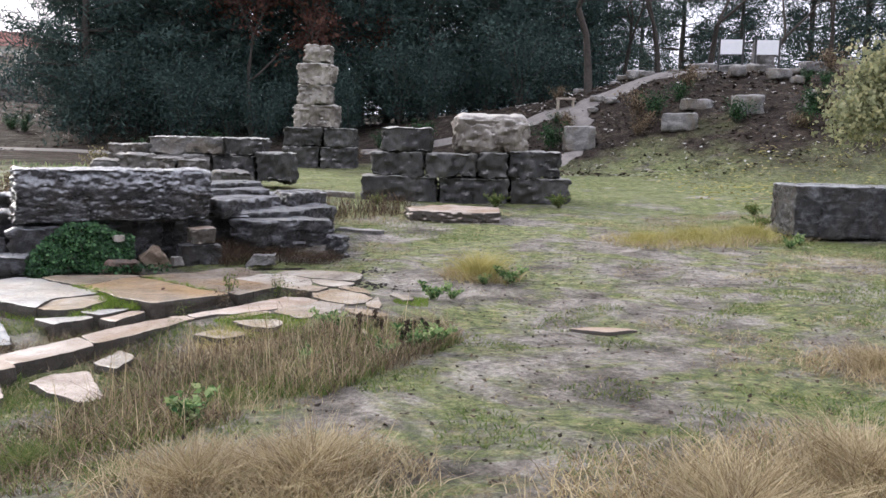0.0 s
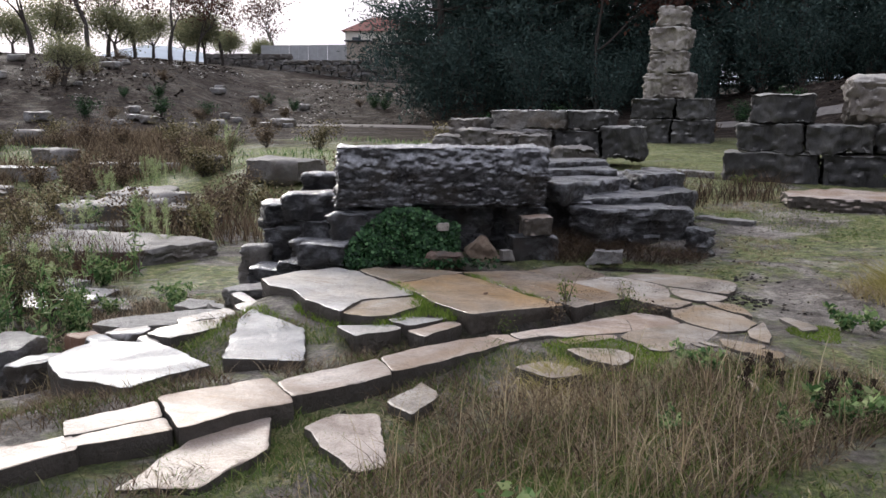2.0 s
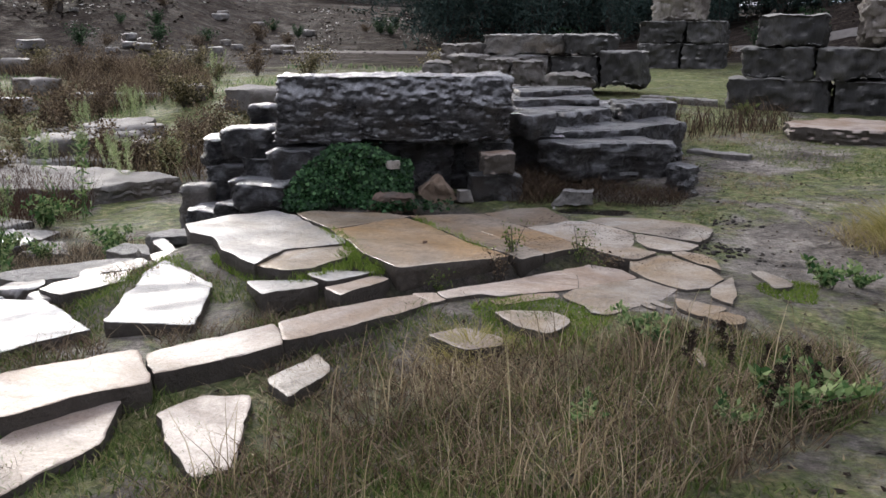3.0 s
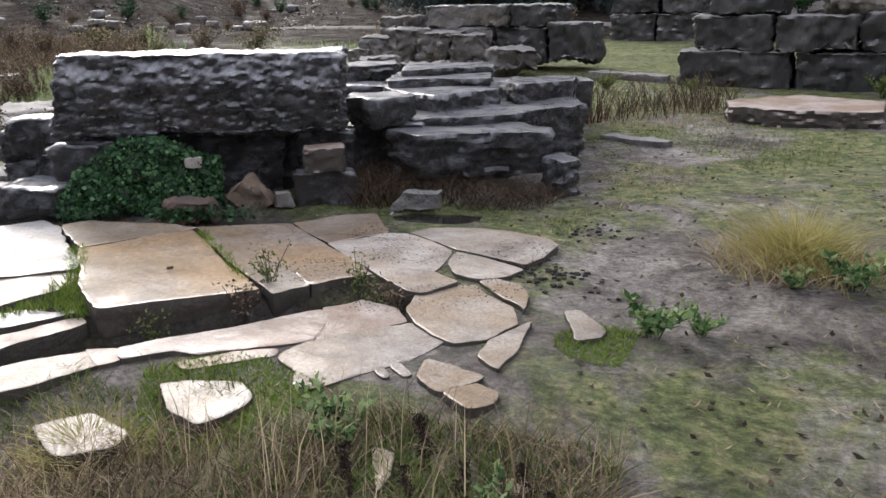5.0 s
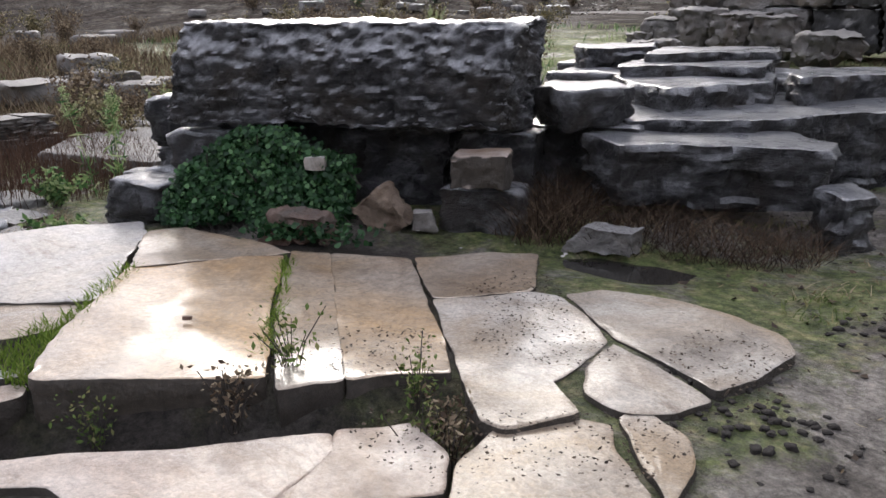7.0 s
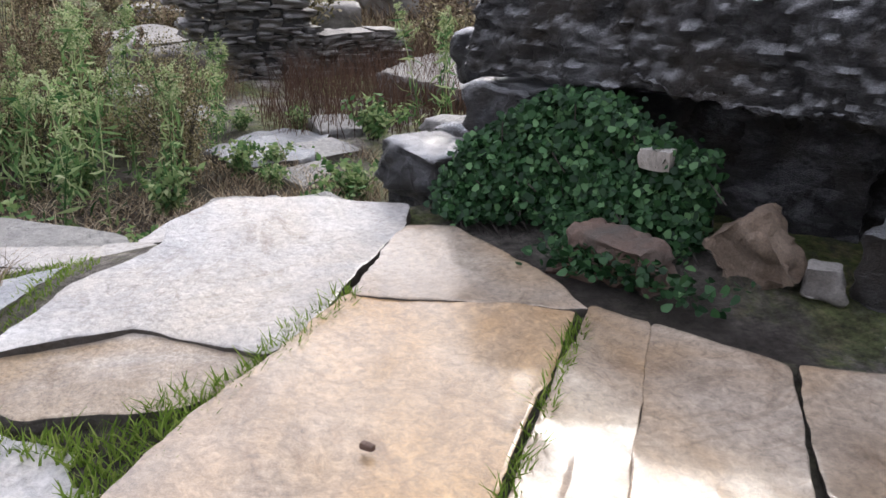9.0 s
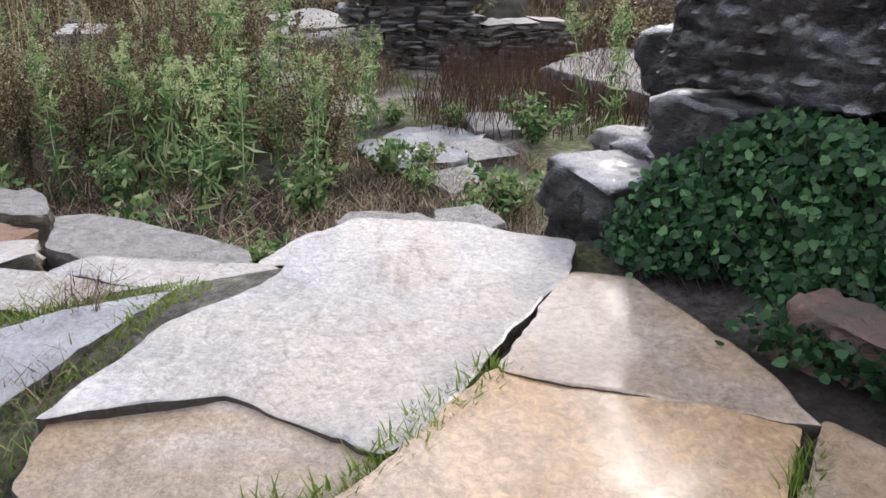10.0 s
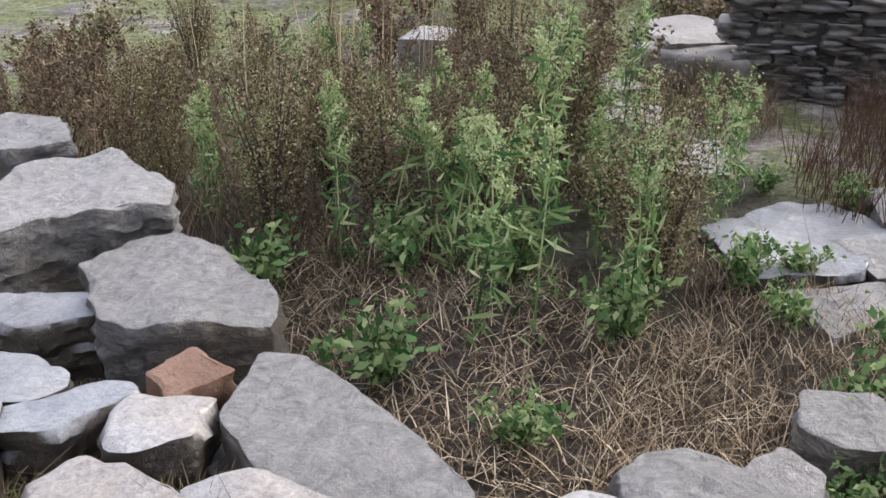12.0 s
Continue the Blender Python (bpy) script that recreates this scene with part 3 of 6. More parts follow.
# ---------- the paving ----------
pavement = tagged(new("pavement"), "pale worn marble paving slabs with mossy open joints", "paving", kind="structure")
O, G, W_, K = M_SLAB_OCHRE, M_SLAB_GREY, M_SLAB, M_PINK
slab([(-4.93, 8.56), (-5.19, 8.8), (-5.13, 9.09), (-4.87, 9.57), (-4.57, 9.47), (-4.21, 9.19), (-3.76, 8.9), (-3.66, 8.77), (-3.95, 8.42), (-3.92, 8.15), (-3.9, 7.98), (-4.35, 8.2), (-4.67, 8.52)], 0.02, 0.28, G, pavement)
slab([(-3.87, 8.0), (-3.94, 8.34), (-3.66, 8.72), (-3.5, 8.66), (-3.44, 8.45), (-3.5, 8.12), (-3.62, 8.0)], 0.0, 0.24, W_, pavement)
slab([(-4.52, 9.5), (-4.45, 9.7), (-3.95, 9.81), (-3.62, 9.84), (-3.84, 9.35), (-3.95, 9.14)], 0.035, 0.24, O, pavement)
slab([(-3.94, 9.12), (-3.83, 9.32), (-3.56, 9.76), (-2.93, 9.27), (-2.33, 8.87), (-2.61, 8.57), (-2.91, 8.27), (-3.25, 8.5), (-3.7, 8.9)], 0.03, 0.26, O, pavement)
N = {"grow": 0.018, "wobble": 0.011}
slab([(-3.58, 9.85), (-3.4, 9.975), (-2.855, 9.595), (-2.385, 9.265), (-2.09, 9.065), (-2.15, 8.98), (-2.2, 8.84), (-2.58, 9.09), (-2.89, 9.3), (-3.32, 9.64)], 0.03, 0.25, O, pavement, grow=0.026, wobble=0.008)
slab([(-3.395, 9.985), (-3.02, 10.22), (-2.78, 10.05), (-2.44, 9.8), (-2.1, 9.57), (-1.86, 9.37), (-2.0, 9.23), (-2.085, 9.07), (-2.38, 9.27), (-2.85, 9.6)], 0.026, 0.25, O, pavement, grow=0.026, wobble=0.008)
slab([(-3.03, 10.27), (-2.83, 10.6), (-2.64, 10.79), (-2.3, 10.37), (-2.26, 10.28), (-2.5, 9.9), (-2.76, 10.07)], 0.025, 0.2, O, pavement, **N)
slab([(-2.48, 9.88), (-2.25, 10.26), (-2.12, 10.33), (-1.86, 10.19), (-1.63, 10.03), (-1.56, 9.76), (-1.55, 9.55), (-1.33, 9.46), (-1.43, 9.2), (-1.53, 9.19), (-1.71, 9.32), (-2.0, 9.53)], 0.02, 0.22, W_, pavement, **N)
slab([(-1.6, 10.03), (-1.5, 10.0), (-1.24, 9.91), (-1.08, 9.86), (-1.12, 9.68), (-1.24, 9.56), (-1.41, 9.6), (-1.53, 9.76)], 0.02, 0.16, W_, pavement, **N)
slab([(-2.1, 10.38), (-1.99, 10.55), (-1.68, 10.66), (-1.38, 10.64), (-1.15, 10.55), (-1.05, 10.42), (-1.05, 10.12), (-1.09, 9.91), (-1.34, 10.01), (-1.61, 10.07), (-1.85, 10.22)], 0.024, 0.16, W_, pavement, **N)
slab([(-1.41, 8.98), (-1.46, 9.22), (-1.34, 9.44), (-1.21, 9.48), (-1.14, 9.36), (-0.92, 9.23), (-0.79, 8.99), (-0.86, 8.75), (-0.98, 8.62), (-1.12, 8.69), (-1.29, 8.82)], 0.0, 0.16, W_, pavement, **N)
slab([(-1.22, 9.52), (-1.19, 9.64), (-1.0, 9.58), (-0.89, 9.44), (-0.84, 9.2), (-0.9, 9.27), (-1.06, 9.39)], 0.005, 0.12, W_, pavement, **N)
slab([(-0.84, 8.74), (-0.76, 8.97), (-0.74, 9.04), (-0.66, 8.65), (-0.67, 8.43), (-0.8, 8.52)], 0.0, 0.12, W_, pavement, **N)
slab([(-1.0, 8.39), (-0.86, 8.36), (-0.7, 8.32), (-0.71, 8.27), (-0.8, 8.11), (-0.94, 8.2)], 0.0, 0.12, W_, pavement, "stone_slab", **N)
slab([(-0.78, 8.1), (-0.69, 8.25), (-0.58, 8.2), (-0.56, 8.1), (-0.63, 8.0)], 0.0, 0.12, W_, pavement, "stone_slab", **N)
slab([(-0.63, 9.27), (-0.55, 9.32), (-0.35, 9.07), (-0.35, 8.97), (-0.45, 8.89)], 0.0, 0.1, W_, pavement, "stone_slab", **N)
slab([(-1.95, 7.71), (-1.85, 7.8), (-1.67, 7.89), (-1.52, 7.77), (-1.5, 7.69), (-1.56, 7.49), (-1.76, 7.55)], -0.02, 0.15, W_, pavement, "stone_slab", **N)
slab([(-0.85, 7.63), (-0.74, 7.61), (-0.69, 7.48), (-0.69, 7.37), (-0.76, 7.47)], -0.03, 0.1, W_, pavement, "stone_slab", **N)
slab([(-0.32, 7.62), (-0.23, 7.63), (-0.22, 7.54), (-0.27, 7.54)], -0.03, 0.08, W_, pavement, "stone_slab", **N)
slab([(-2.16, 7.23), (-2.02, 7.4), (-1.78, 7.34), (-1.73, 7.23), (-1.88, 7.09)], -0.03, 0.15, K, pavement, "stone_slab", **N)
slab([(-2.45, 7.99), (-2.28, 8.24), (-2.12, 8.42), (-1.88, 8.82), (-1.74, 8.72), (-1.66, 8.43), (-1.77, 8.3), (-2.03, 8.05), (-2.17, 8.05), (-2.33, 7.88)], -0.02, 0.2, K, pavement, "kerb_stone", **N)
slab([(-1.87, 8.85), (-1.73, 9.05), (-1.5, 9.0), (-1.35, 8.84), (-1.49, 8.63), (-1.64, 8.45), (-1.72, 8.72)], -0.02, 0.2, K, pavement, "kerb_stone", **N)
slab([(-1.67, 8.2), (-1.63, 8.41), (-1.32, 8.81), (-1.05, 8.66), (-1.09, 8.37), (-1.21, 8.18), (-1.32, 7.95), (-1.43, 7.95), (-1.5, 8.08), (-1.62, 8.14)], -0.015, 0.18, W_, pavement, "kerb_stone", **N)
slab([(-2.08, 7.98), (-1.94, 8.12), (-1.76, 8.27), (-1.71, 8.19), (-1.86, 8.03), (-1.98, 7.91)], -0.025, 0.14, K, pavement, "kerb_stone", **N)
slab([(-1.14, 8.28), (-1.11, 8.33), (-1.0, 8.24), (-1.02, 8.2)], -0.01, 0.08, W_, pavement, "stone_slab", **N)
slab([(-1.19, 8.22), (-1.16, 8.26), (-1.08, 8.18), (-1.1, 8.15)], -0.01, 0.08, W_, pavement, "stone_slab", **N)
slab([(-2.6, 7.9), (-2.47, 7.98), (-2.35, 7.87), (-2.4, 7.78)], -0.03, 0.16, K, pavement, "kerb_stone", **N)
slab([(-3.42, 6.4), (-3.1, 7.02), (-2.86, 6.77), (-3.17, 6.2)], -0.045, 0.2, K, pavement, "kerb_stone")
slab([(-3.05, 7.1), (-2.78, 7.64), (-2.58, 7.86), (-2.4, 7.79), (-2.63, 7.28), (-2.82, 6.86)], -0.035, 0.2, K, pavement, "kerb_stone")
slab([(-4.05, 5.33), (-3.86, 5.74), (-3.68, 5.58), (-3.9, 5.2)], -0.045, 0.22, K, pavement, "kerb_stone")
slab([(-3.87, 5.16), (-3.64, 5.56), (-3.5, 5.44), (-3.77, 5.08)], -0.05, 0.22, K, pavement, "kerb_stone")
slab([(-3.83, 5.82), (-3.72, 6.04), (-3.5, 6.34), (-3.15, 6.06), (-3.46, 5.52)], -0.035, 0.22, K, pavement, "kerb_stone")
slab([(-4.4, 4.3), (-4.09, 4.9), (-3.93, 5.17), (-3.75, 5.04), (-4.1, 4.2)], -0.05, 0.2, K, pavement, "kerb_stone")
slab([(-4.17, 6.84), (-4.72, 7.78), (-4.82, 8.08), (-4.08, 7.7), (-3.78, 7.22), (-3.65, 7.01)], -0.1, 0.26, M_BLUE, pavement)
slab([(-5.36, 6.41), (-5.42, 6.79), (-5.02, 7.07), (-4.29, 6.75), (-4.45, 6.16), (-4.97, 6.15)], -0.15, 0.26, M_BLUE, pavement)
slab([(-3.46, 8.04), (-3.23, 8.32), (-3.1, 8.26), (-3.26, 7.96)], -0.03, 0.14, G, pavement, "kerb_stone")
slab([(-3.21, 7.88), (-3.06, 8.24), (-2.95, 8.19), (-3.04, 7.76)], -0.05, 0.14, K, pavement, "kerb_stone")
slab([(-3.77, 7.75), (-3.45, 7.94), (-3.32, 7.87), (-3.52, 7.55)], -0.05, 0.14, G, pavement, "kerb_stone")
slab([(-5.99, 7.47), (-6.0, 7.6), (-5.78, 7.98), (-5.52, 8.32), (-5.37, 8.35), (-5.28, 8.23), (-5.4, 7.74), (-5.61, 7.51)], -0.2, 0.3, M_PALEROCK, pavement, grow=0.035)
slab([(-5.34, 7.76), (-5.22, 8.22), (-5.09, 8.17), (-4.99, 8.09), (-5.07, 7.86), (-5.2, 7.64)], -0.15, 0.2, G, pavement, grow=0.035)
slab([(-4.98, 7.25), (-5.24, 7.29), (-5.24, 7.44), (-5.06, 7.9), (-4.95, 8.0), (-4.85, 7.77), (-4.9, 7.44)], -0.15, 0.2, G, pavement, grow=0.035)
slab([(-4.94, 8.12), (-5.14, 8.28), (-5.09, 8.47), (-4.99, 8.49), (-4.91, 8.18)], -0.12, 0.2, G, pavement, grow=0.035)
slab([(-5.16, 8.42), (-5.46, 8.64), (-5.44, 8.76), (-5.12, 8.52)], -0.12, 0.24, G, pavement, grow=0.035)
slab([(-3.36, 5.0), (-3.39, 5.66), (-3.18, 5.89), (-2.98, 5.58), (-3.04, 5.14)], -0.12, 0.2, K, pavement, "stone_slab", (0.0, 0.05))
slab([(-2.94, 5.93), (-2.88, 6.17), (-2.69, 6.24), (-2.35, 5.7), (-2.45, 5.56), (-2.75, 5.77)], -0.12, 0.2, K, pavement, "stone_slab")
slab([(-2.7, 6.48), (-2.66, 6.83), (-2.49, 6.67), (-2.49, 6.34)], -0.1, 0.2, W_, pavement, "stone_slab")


# ---------- the great block and what it lies on ----------
YAW = 28.0


def along(u, v, z, extra=0.0):
    """A pose u metres along the great block's face and v behind it."""
    c, s = math.cos(radians(YAW)), math.sin(radians(YAW))
    return pose(-4.95 + c * u - s * v, 10.02 + s * u + c * v, z, 0, 0, YAW + extra)


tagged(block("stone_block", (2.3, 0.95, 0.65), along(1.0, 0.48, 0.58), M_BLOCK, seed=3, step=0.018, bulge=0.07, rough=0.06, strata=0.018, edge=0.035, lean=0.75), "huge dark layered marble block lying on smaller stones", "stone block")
# stones below it
for u, v, z, s, seed, lab in [
    (1.05, 0.66, 0.0, (1.1, 0.5, 0.55), 12, "dark stone in shade under the great block"),
    (1.98, 0.1, 0.02, (0.5, 0.36, 0.26), 13, "dark squared stone under the great block"),
    (1.52, 0.72, 0.0, (0.6, 0.4, 0.57), 15, "dark stone in shade under the great block"),
    (1.98, 0.6, 0.02, (0.5, 0.5, 0.53), 14, "dark stone in shade under the great block"),
    (0.12, 0.4, -0.02, (0.5, 0.6, 0.56), 11, "dark stone that carries the great block"),
]:
    tagged(block("support_stone", s, along(u, v, z, random.uniform(-6, 6)), M_BLOCK, seed=seed, step=0.035, rough=0.04, bulge=0.06, edge=0.03), lab, "stone")
tagged(block("red_stone", (0.32, 0.28, 0.2), along(1.99, -0.04, 0.3, 8), M_PINK, seed=21, step=0.02, rough=0.03, bulge=0.06, edge=0.015, skew=0.1), "squared reddish stone wedged under the great block", "stone")
tagged(block("triangular_stone", (0.3, 0.2, 0.3), along(1.5, -0.12, -0.02, -4) @ pose(0, 0, 0.0, 0, -38, 0), M_TAN, seed=22, step=0.02, rough=0.05, bulge=0.1, edge=0.012, taper=0.2), "leaning triangular reddish stone", "stone")
tagged(block("flat_stone", (0.48, 0.24, 0.2), along(0.98, -0.4, -0.04, -6), M_RED, seed=23, step=0.02, rough=0.05, bulge=0.12, edge=0.03, taper=0.25), "brown stone lying before the ivy", "stone")
tagged(block("small_stone", (0.17, 0.14, 0.13), along(1.66, -0.14, 0.02, 20), M_RUBBLE, seed=25, step=0.02, rough=0.03, bulge=0.04, edge=0.015, taper=0.3), "small grey stone beside the red one", "stone")
tagged(block("brick_fragment", (0.13, 0.1, 0.085), along(0.98, -0.14, 0.36, 12), M_DRUM, seed=26, step=0.03, rough=0.008, edge=0.015), "pale squared fragment stuck among the ivy", "stone")
tagged(block("low_stone", (0.4, 0.24, 0.15), pose(-2.43, 11.15, 0.0, 0, 0, 12), M_PALEROCK, seed=27, step=0.02, rough=0.035, bulge=0.05, edge=0.012, taper=0.25, skew=0.3), "low pale stone at the edge of the path", "stone")
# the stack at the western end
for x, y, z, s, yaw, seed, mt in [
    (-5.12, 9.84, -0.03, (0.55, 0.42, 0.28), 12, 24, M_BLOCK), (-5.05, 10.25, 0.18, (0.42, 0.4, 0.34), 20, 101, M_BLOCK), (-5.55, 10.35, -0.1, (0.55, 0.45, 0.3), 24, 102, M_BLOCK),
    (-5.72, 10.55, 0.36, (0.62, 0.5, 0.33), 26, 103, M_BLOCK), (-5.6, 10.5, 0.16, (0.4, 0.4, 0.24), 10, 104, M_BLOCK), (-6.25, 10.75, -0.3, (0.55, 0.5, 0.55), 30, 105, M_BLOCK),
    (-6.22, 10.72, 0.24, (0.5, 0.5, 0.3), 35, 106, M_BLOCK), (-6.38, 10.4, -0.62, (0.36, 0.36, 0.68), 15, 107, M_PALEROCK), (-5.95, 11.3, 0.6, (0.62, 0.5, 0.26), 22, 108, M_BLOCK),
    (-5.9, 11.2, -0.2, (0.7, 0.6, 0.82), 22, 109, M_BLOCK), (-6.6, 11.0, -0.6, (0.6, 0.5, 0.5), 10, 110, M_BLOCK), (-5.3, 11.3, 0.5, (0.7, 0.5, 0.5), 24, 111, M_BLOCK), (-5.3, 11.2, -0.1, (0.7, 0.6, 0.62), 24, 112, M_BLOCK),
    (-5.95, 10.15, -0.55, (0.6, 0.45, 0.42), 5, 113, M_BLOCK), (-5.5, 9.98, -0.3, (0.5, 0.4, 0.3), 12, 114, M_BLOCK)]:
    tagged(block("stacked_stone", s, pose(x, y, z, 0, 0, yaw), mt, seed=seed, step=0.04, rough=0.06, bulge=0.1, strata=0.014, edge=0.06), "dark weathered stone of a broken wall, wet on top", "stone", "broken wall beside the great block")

# flat slab and steps to the east
STEP, STEPS = "layered dark stone with a wet pale top", "stepped foundation stones"
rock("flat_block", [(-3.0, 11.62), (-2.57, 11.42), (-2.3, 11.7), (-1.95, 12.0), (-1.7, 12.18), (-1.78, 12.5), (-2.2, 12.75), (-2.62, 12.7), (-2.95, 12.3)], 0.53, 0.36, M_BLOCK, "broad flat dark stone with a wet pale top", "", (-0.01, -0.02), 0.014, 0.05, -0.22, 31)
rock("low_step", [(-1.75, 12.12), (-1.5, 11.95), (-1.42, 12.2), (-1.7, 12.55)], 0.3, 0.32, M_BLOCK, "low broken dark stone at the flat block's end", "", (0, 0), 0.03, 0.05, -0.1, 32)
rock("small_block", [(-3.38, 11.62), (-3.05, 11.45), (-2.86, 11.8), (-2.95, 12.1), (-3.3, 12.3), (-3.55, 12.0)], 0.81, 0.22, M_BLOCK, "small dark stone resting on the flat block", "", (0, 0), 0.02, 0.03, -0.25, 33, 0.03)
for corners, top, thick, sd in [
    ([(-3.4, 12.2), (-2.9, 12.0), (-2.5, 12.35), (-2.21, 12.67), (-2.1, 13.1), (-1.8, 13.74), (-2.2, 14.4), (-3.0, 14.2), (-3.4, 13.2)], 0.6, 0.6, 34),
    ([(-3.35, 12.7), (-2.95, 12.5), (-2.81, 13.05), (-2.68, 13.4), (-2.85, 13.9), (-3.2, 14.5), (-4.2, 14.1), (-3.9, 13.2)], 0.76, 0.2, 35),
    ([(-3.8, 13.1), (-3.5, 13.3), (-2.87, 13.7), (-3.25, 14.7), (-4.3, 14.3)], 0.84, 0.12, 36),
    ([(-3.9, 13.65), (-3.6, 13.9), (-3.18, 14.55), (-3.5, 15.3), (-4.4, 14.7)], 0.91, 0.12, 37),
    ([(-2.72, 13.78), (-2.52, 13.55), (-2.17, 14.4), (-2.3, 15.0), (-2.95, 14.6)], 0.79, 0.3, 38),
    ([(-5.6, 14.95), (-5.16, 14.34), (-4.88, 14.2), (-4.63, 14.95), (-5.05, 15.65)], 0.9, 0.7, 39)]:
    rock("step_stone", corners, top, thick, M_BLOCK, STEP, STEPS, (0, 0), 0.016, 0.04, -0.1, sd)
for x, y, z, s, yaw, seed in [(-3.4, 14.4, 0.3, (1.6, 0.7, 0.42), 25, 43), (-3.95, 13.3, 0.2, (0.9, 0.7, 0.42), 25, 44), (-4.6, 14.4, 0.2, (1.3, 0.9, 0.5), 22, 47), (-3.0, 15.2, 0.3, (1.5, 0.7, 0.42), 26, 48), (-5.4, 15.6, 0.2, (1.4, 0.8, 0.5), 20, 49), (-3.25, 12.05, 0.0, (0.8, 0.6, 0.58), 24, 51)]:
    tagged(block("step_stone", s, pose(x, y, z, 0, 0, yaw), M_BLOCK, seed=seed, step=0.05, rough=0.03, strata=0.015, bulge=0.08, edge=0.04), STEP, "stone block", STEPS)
rock("pale_kerb", [(-3.8, 20.6), (-2.2, 19.9), (-2.25, 20.4), (-3.7, 21.1)], 0.44, 0.3, M_PALEROCK, "long pale kerb stone beyond the hollow")
rock("ground_slab", [(-1.95, 14.75), (-1.55, 14.55), (-1.15, 14.5), (-1.1, 14.68), (-1.8, 14.95)], 0.14, 0.12, M_PALEROCK, "pale slab level with the trodden earth")

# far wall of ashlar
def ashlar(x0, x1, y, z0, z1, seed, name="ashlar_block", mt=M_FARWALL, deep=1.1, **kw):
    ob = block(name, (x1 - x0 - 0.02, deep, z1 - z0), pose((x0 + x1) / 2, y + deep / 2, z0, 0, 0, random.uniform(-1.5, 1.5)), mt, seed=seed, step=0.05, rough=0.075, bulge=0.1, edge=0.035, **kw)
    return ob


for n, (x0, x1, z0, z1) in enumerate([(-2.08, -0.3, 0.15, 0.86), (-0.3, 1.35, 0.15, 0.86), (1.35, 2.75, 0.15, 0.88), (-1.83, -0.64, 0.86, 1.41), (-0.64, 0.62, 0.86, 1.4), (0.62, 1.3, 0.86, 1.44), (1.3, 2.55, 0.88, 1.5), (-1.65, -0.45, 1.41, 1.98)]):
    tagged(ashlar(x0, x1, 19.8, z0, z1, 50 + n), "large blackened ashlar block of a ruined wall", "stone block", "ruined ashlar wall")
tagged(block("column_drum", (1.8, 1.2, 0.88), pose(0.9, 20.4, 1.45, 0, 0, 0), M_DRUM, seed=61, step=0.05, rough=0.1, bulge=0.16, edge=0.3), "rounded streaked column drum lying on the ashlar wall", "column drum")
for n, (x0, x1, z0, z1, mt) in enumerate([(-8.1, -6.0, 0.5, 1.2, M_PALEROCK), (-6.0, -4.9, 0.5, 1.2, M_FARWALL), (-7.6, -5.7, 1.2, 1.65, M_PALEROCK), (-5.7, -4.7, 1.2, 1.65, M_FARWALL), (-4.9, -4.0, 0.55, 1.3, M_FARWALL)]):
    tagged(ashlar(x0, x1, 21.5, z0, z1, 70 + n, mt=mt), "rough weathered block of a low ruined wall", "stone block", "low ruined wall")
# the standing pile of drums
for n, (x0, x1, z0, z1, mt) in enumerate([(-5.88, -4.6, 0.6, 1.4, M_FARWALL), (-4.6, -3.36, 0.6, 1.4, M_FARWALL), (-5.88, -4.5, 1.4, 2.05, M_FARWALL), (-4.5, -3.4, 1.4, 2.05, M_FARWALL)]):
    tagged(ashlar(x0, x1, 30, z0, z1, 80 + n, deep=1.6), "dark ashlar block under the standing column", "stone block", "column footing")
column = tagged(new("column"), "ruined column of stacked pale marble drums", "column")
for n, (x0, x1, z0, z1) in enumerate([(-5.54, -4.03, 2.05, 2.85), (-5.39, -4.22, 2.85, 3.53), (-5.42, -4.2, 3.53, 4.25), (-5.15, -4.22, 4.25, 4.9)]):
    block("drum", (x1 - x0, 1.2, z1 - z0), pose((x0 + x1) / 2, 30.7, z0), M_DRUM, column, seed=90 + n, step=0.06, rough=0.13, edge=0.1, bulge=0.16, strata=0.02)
tagged(block("fallen_block", (2.4, 1.0, 0.9), pose(6.9, 14.9, 0.2, 0, 0, 3), M_BLOCK, seed=99, step=0.06, rough=0.04), "large dark fallen block on the grass", "stone block")

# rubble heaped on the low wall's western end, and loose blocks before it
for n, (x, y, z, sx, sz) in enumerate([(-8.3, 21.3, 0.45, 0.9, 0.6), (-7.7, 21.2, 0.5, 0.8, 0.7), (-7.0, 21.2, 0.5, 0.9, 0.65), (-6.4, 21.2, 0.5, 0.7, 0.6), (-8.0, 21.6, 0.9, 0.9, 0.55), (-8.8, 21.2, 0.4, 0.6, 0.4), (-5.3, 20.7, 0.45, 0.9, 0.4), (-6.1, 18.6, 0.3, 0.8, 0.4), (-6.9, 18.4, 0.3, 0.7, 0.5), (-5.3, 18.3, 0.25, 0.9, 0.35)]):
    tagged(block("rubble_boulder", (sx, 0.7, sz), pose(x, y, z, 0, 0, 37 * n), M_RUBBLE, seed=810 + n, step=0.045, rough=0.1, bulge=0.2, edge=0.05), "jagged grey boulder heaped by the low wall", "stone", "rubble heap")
slab([(-0.87, 16.95), (-0.72, 16.25), (-0.14, 15.92), (0.9, 16.1), (0.95, 17.4), (-0.1, 17.8)], 0.37, 0.3, M_PINK, pavement, "stone_slab", rough=0.02, ledge=0.04)



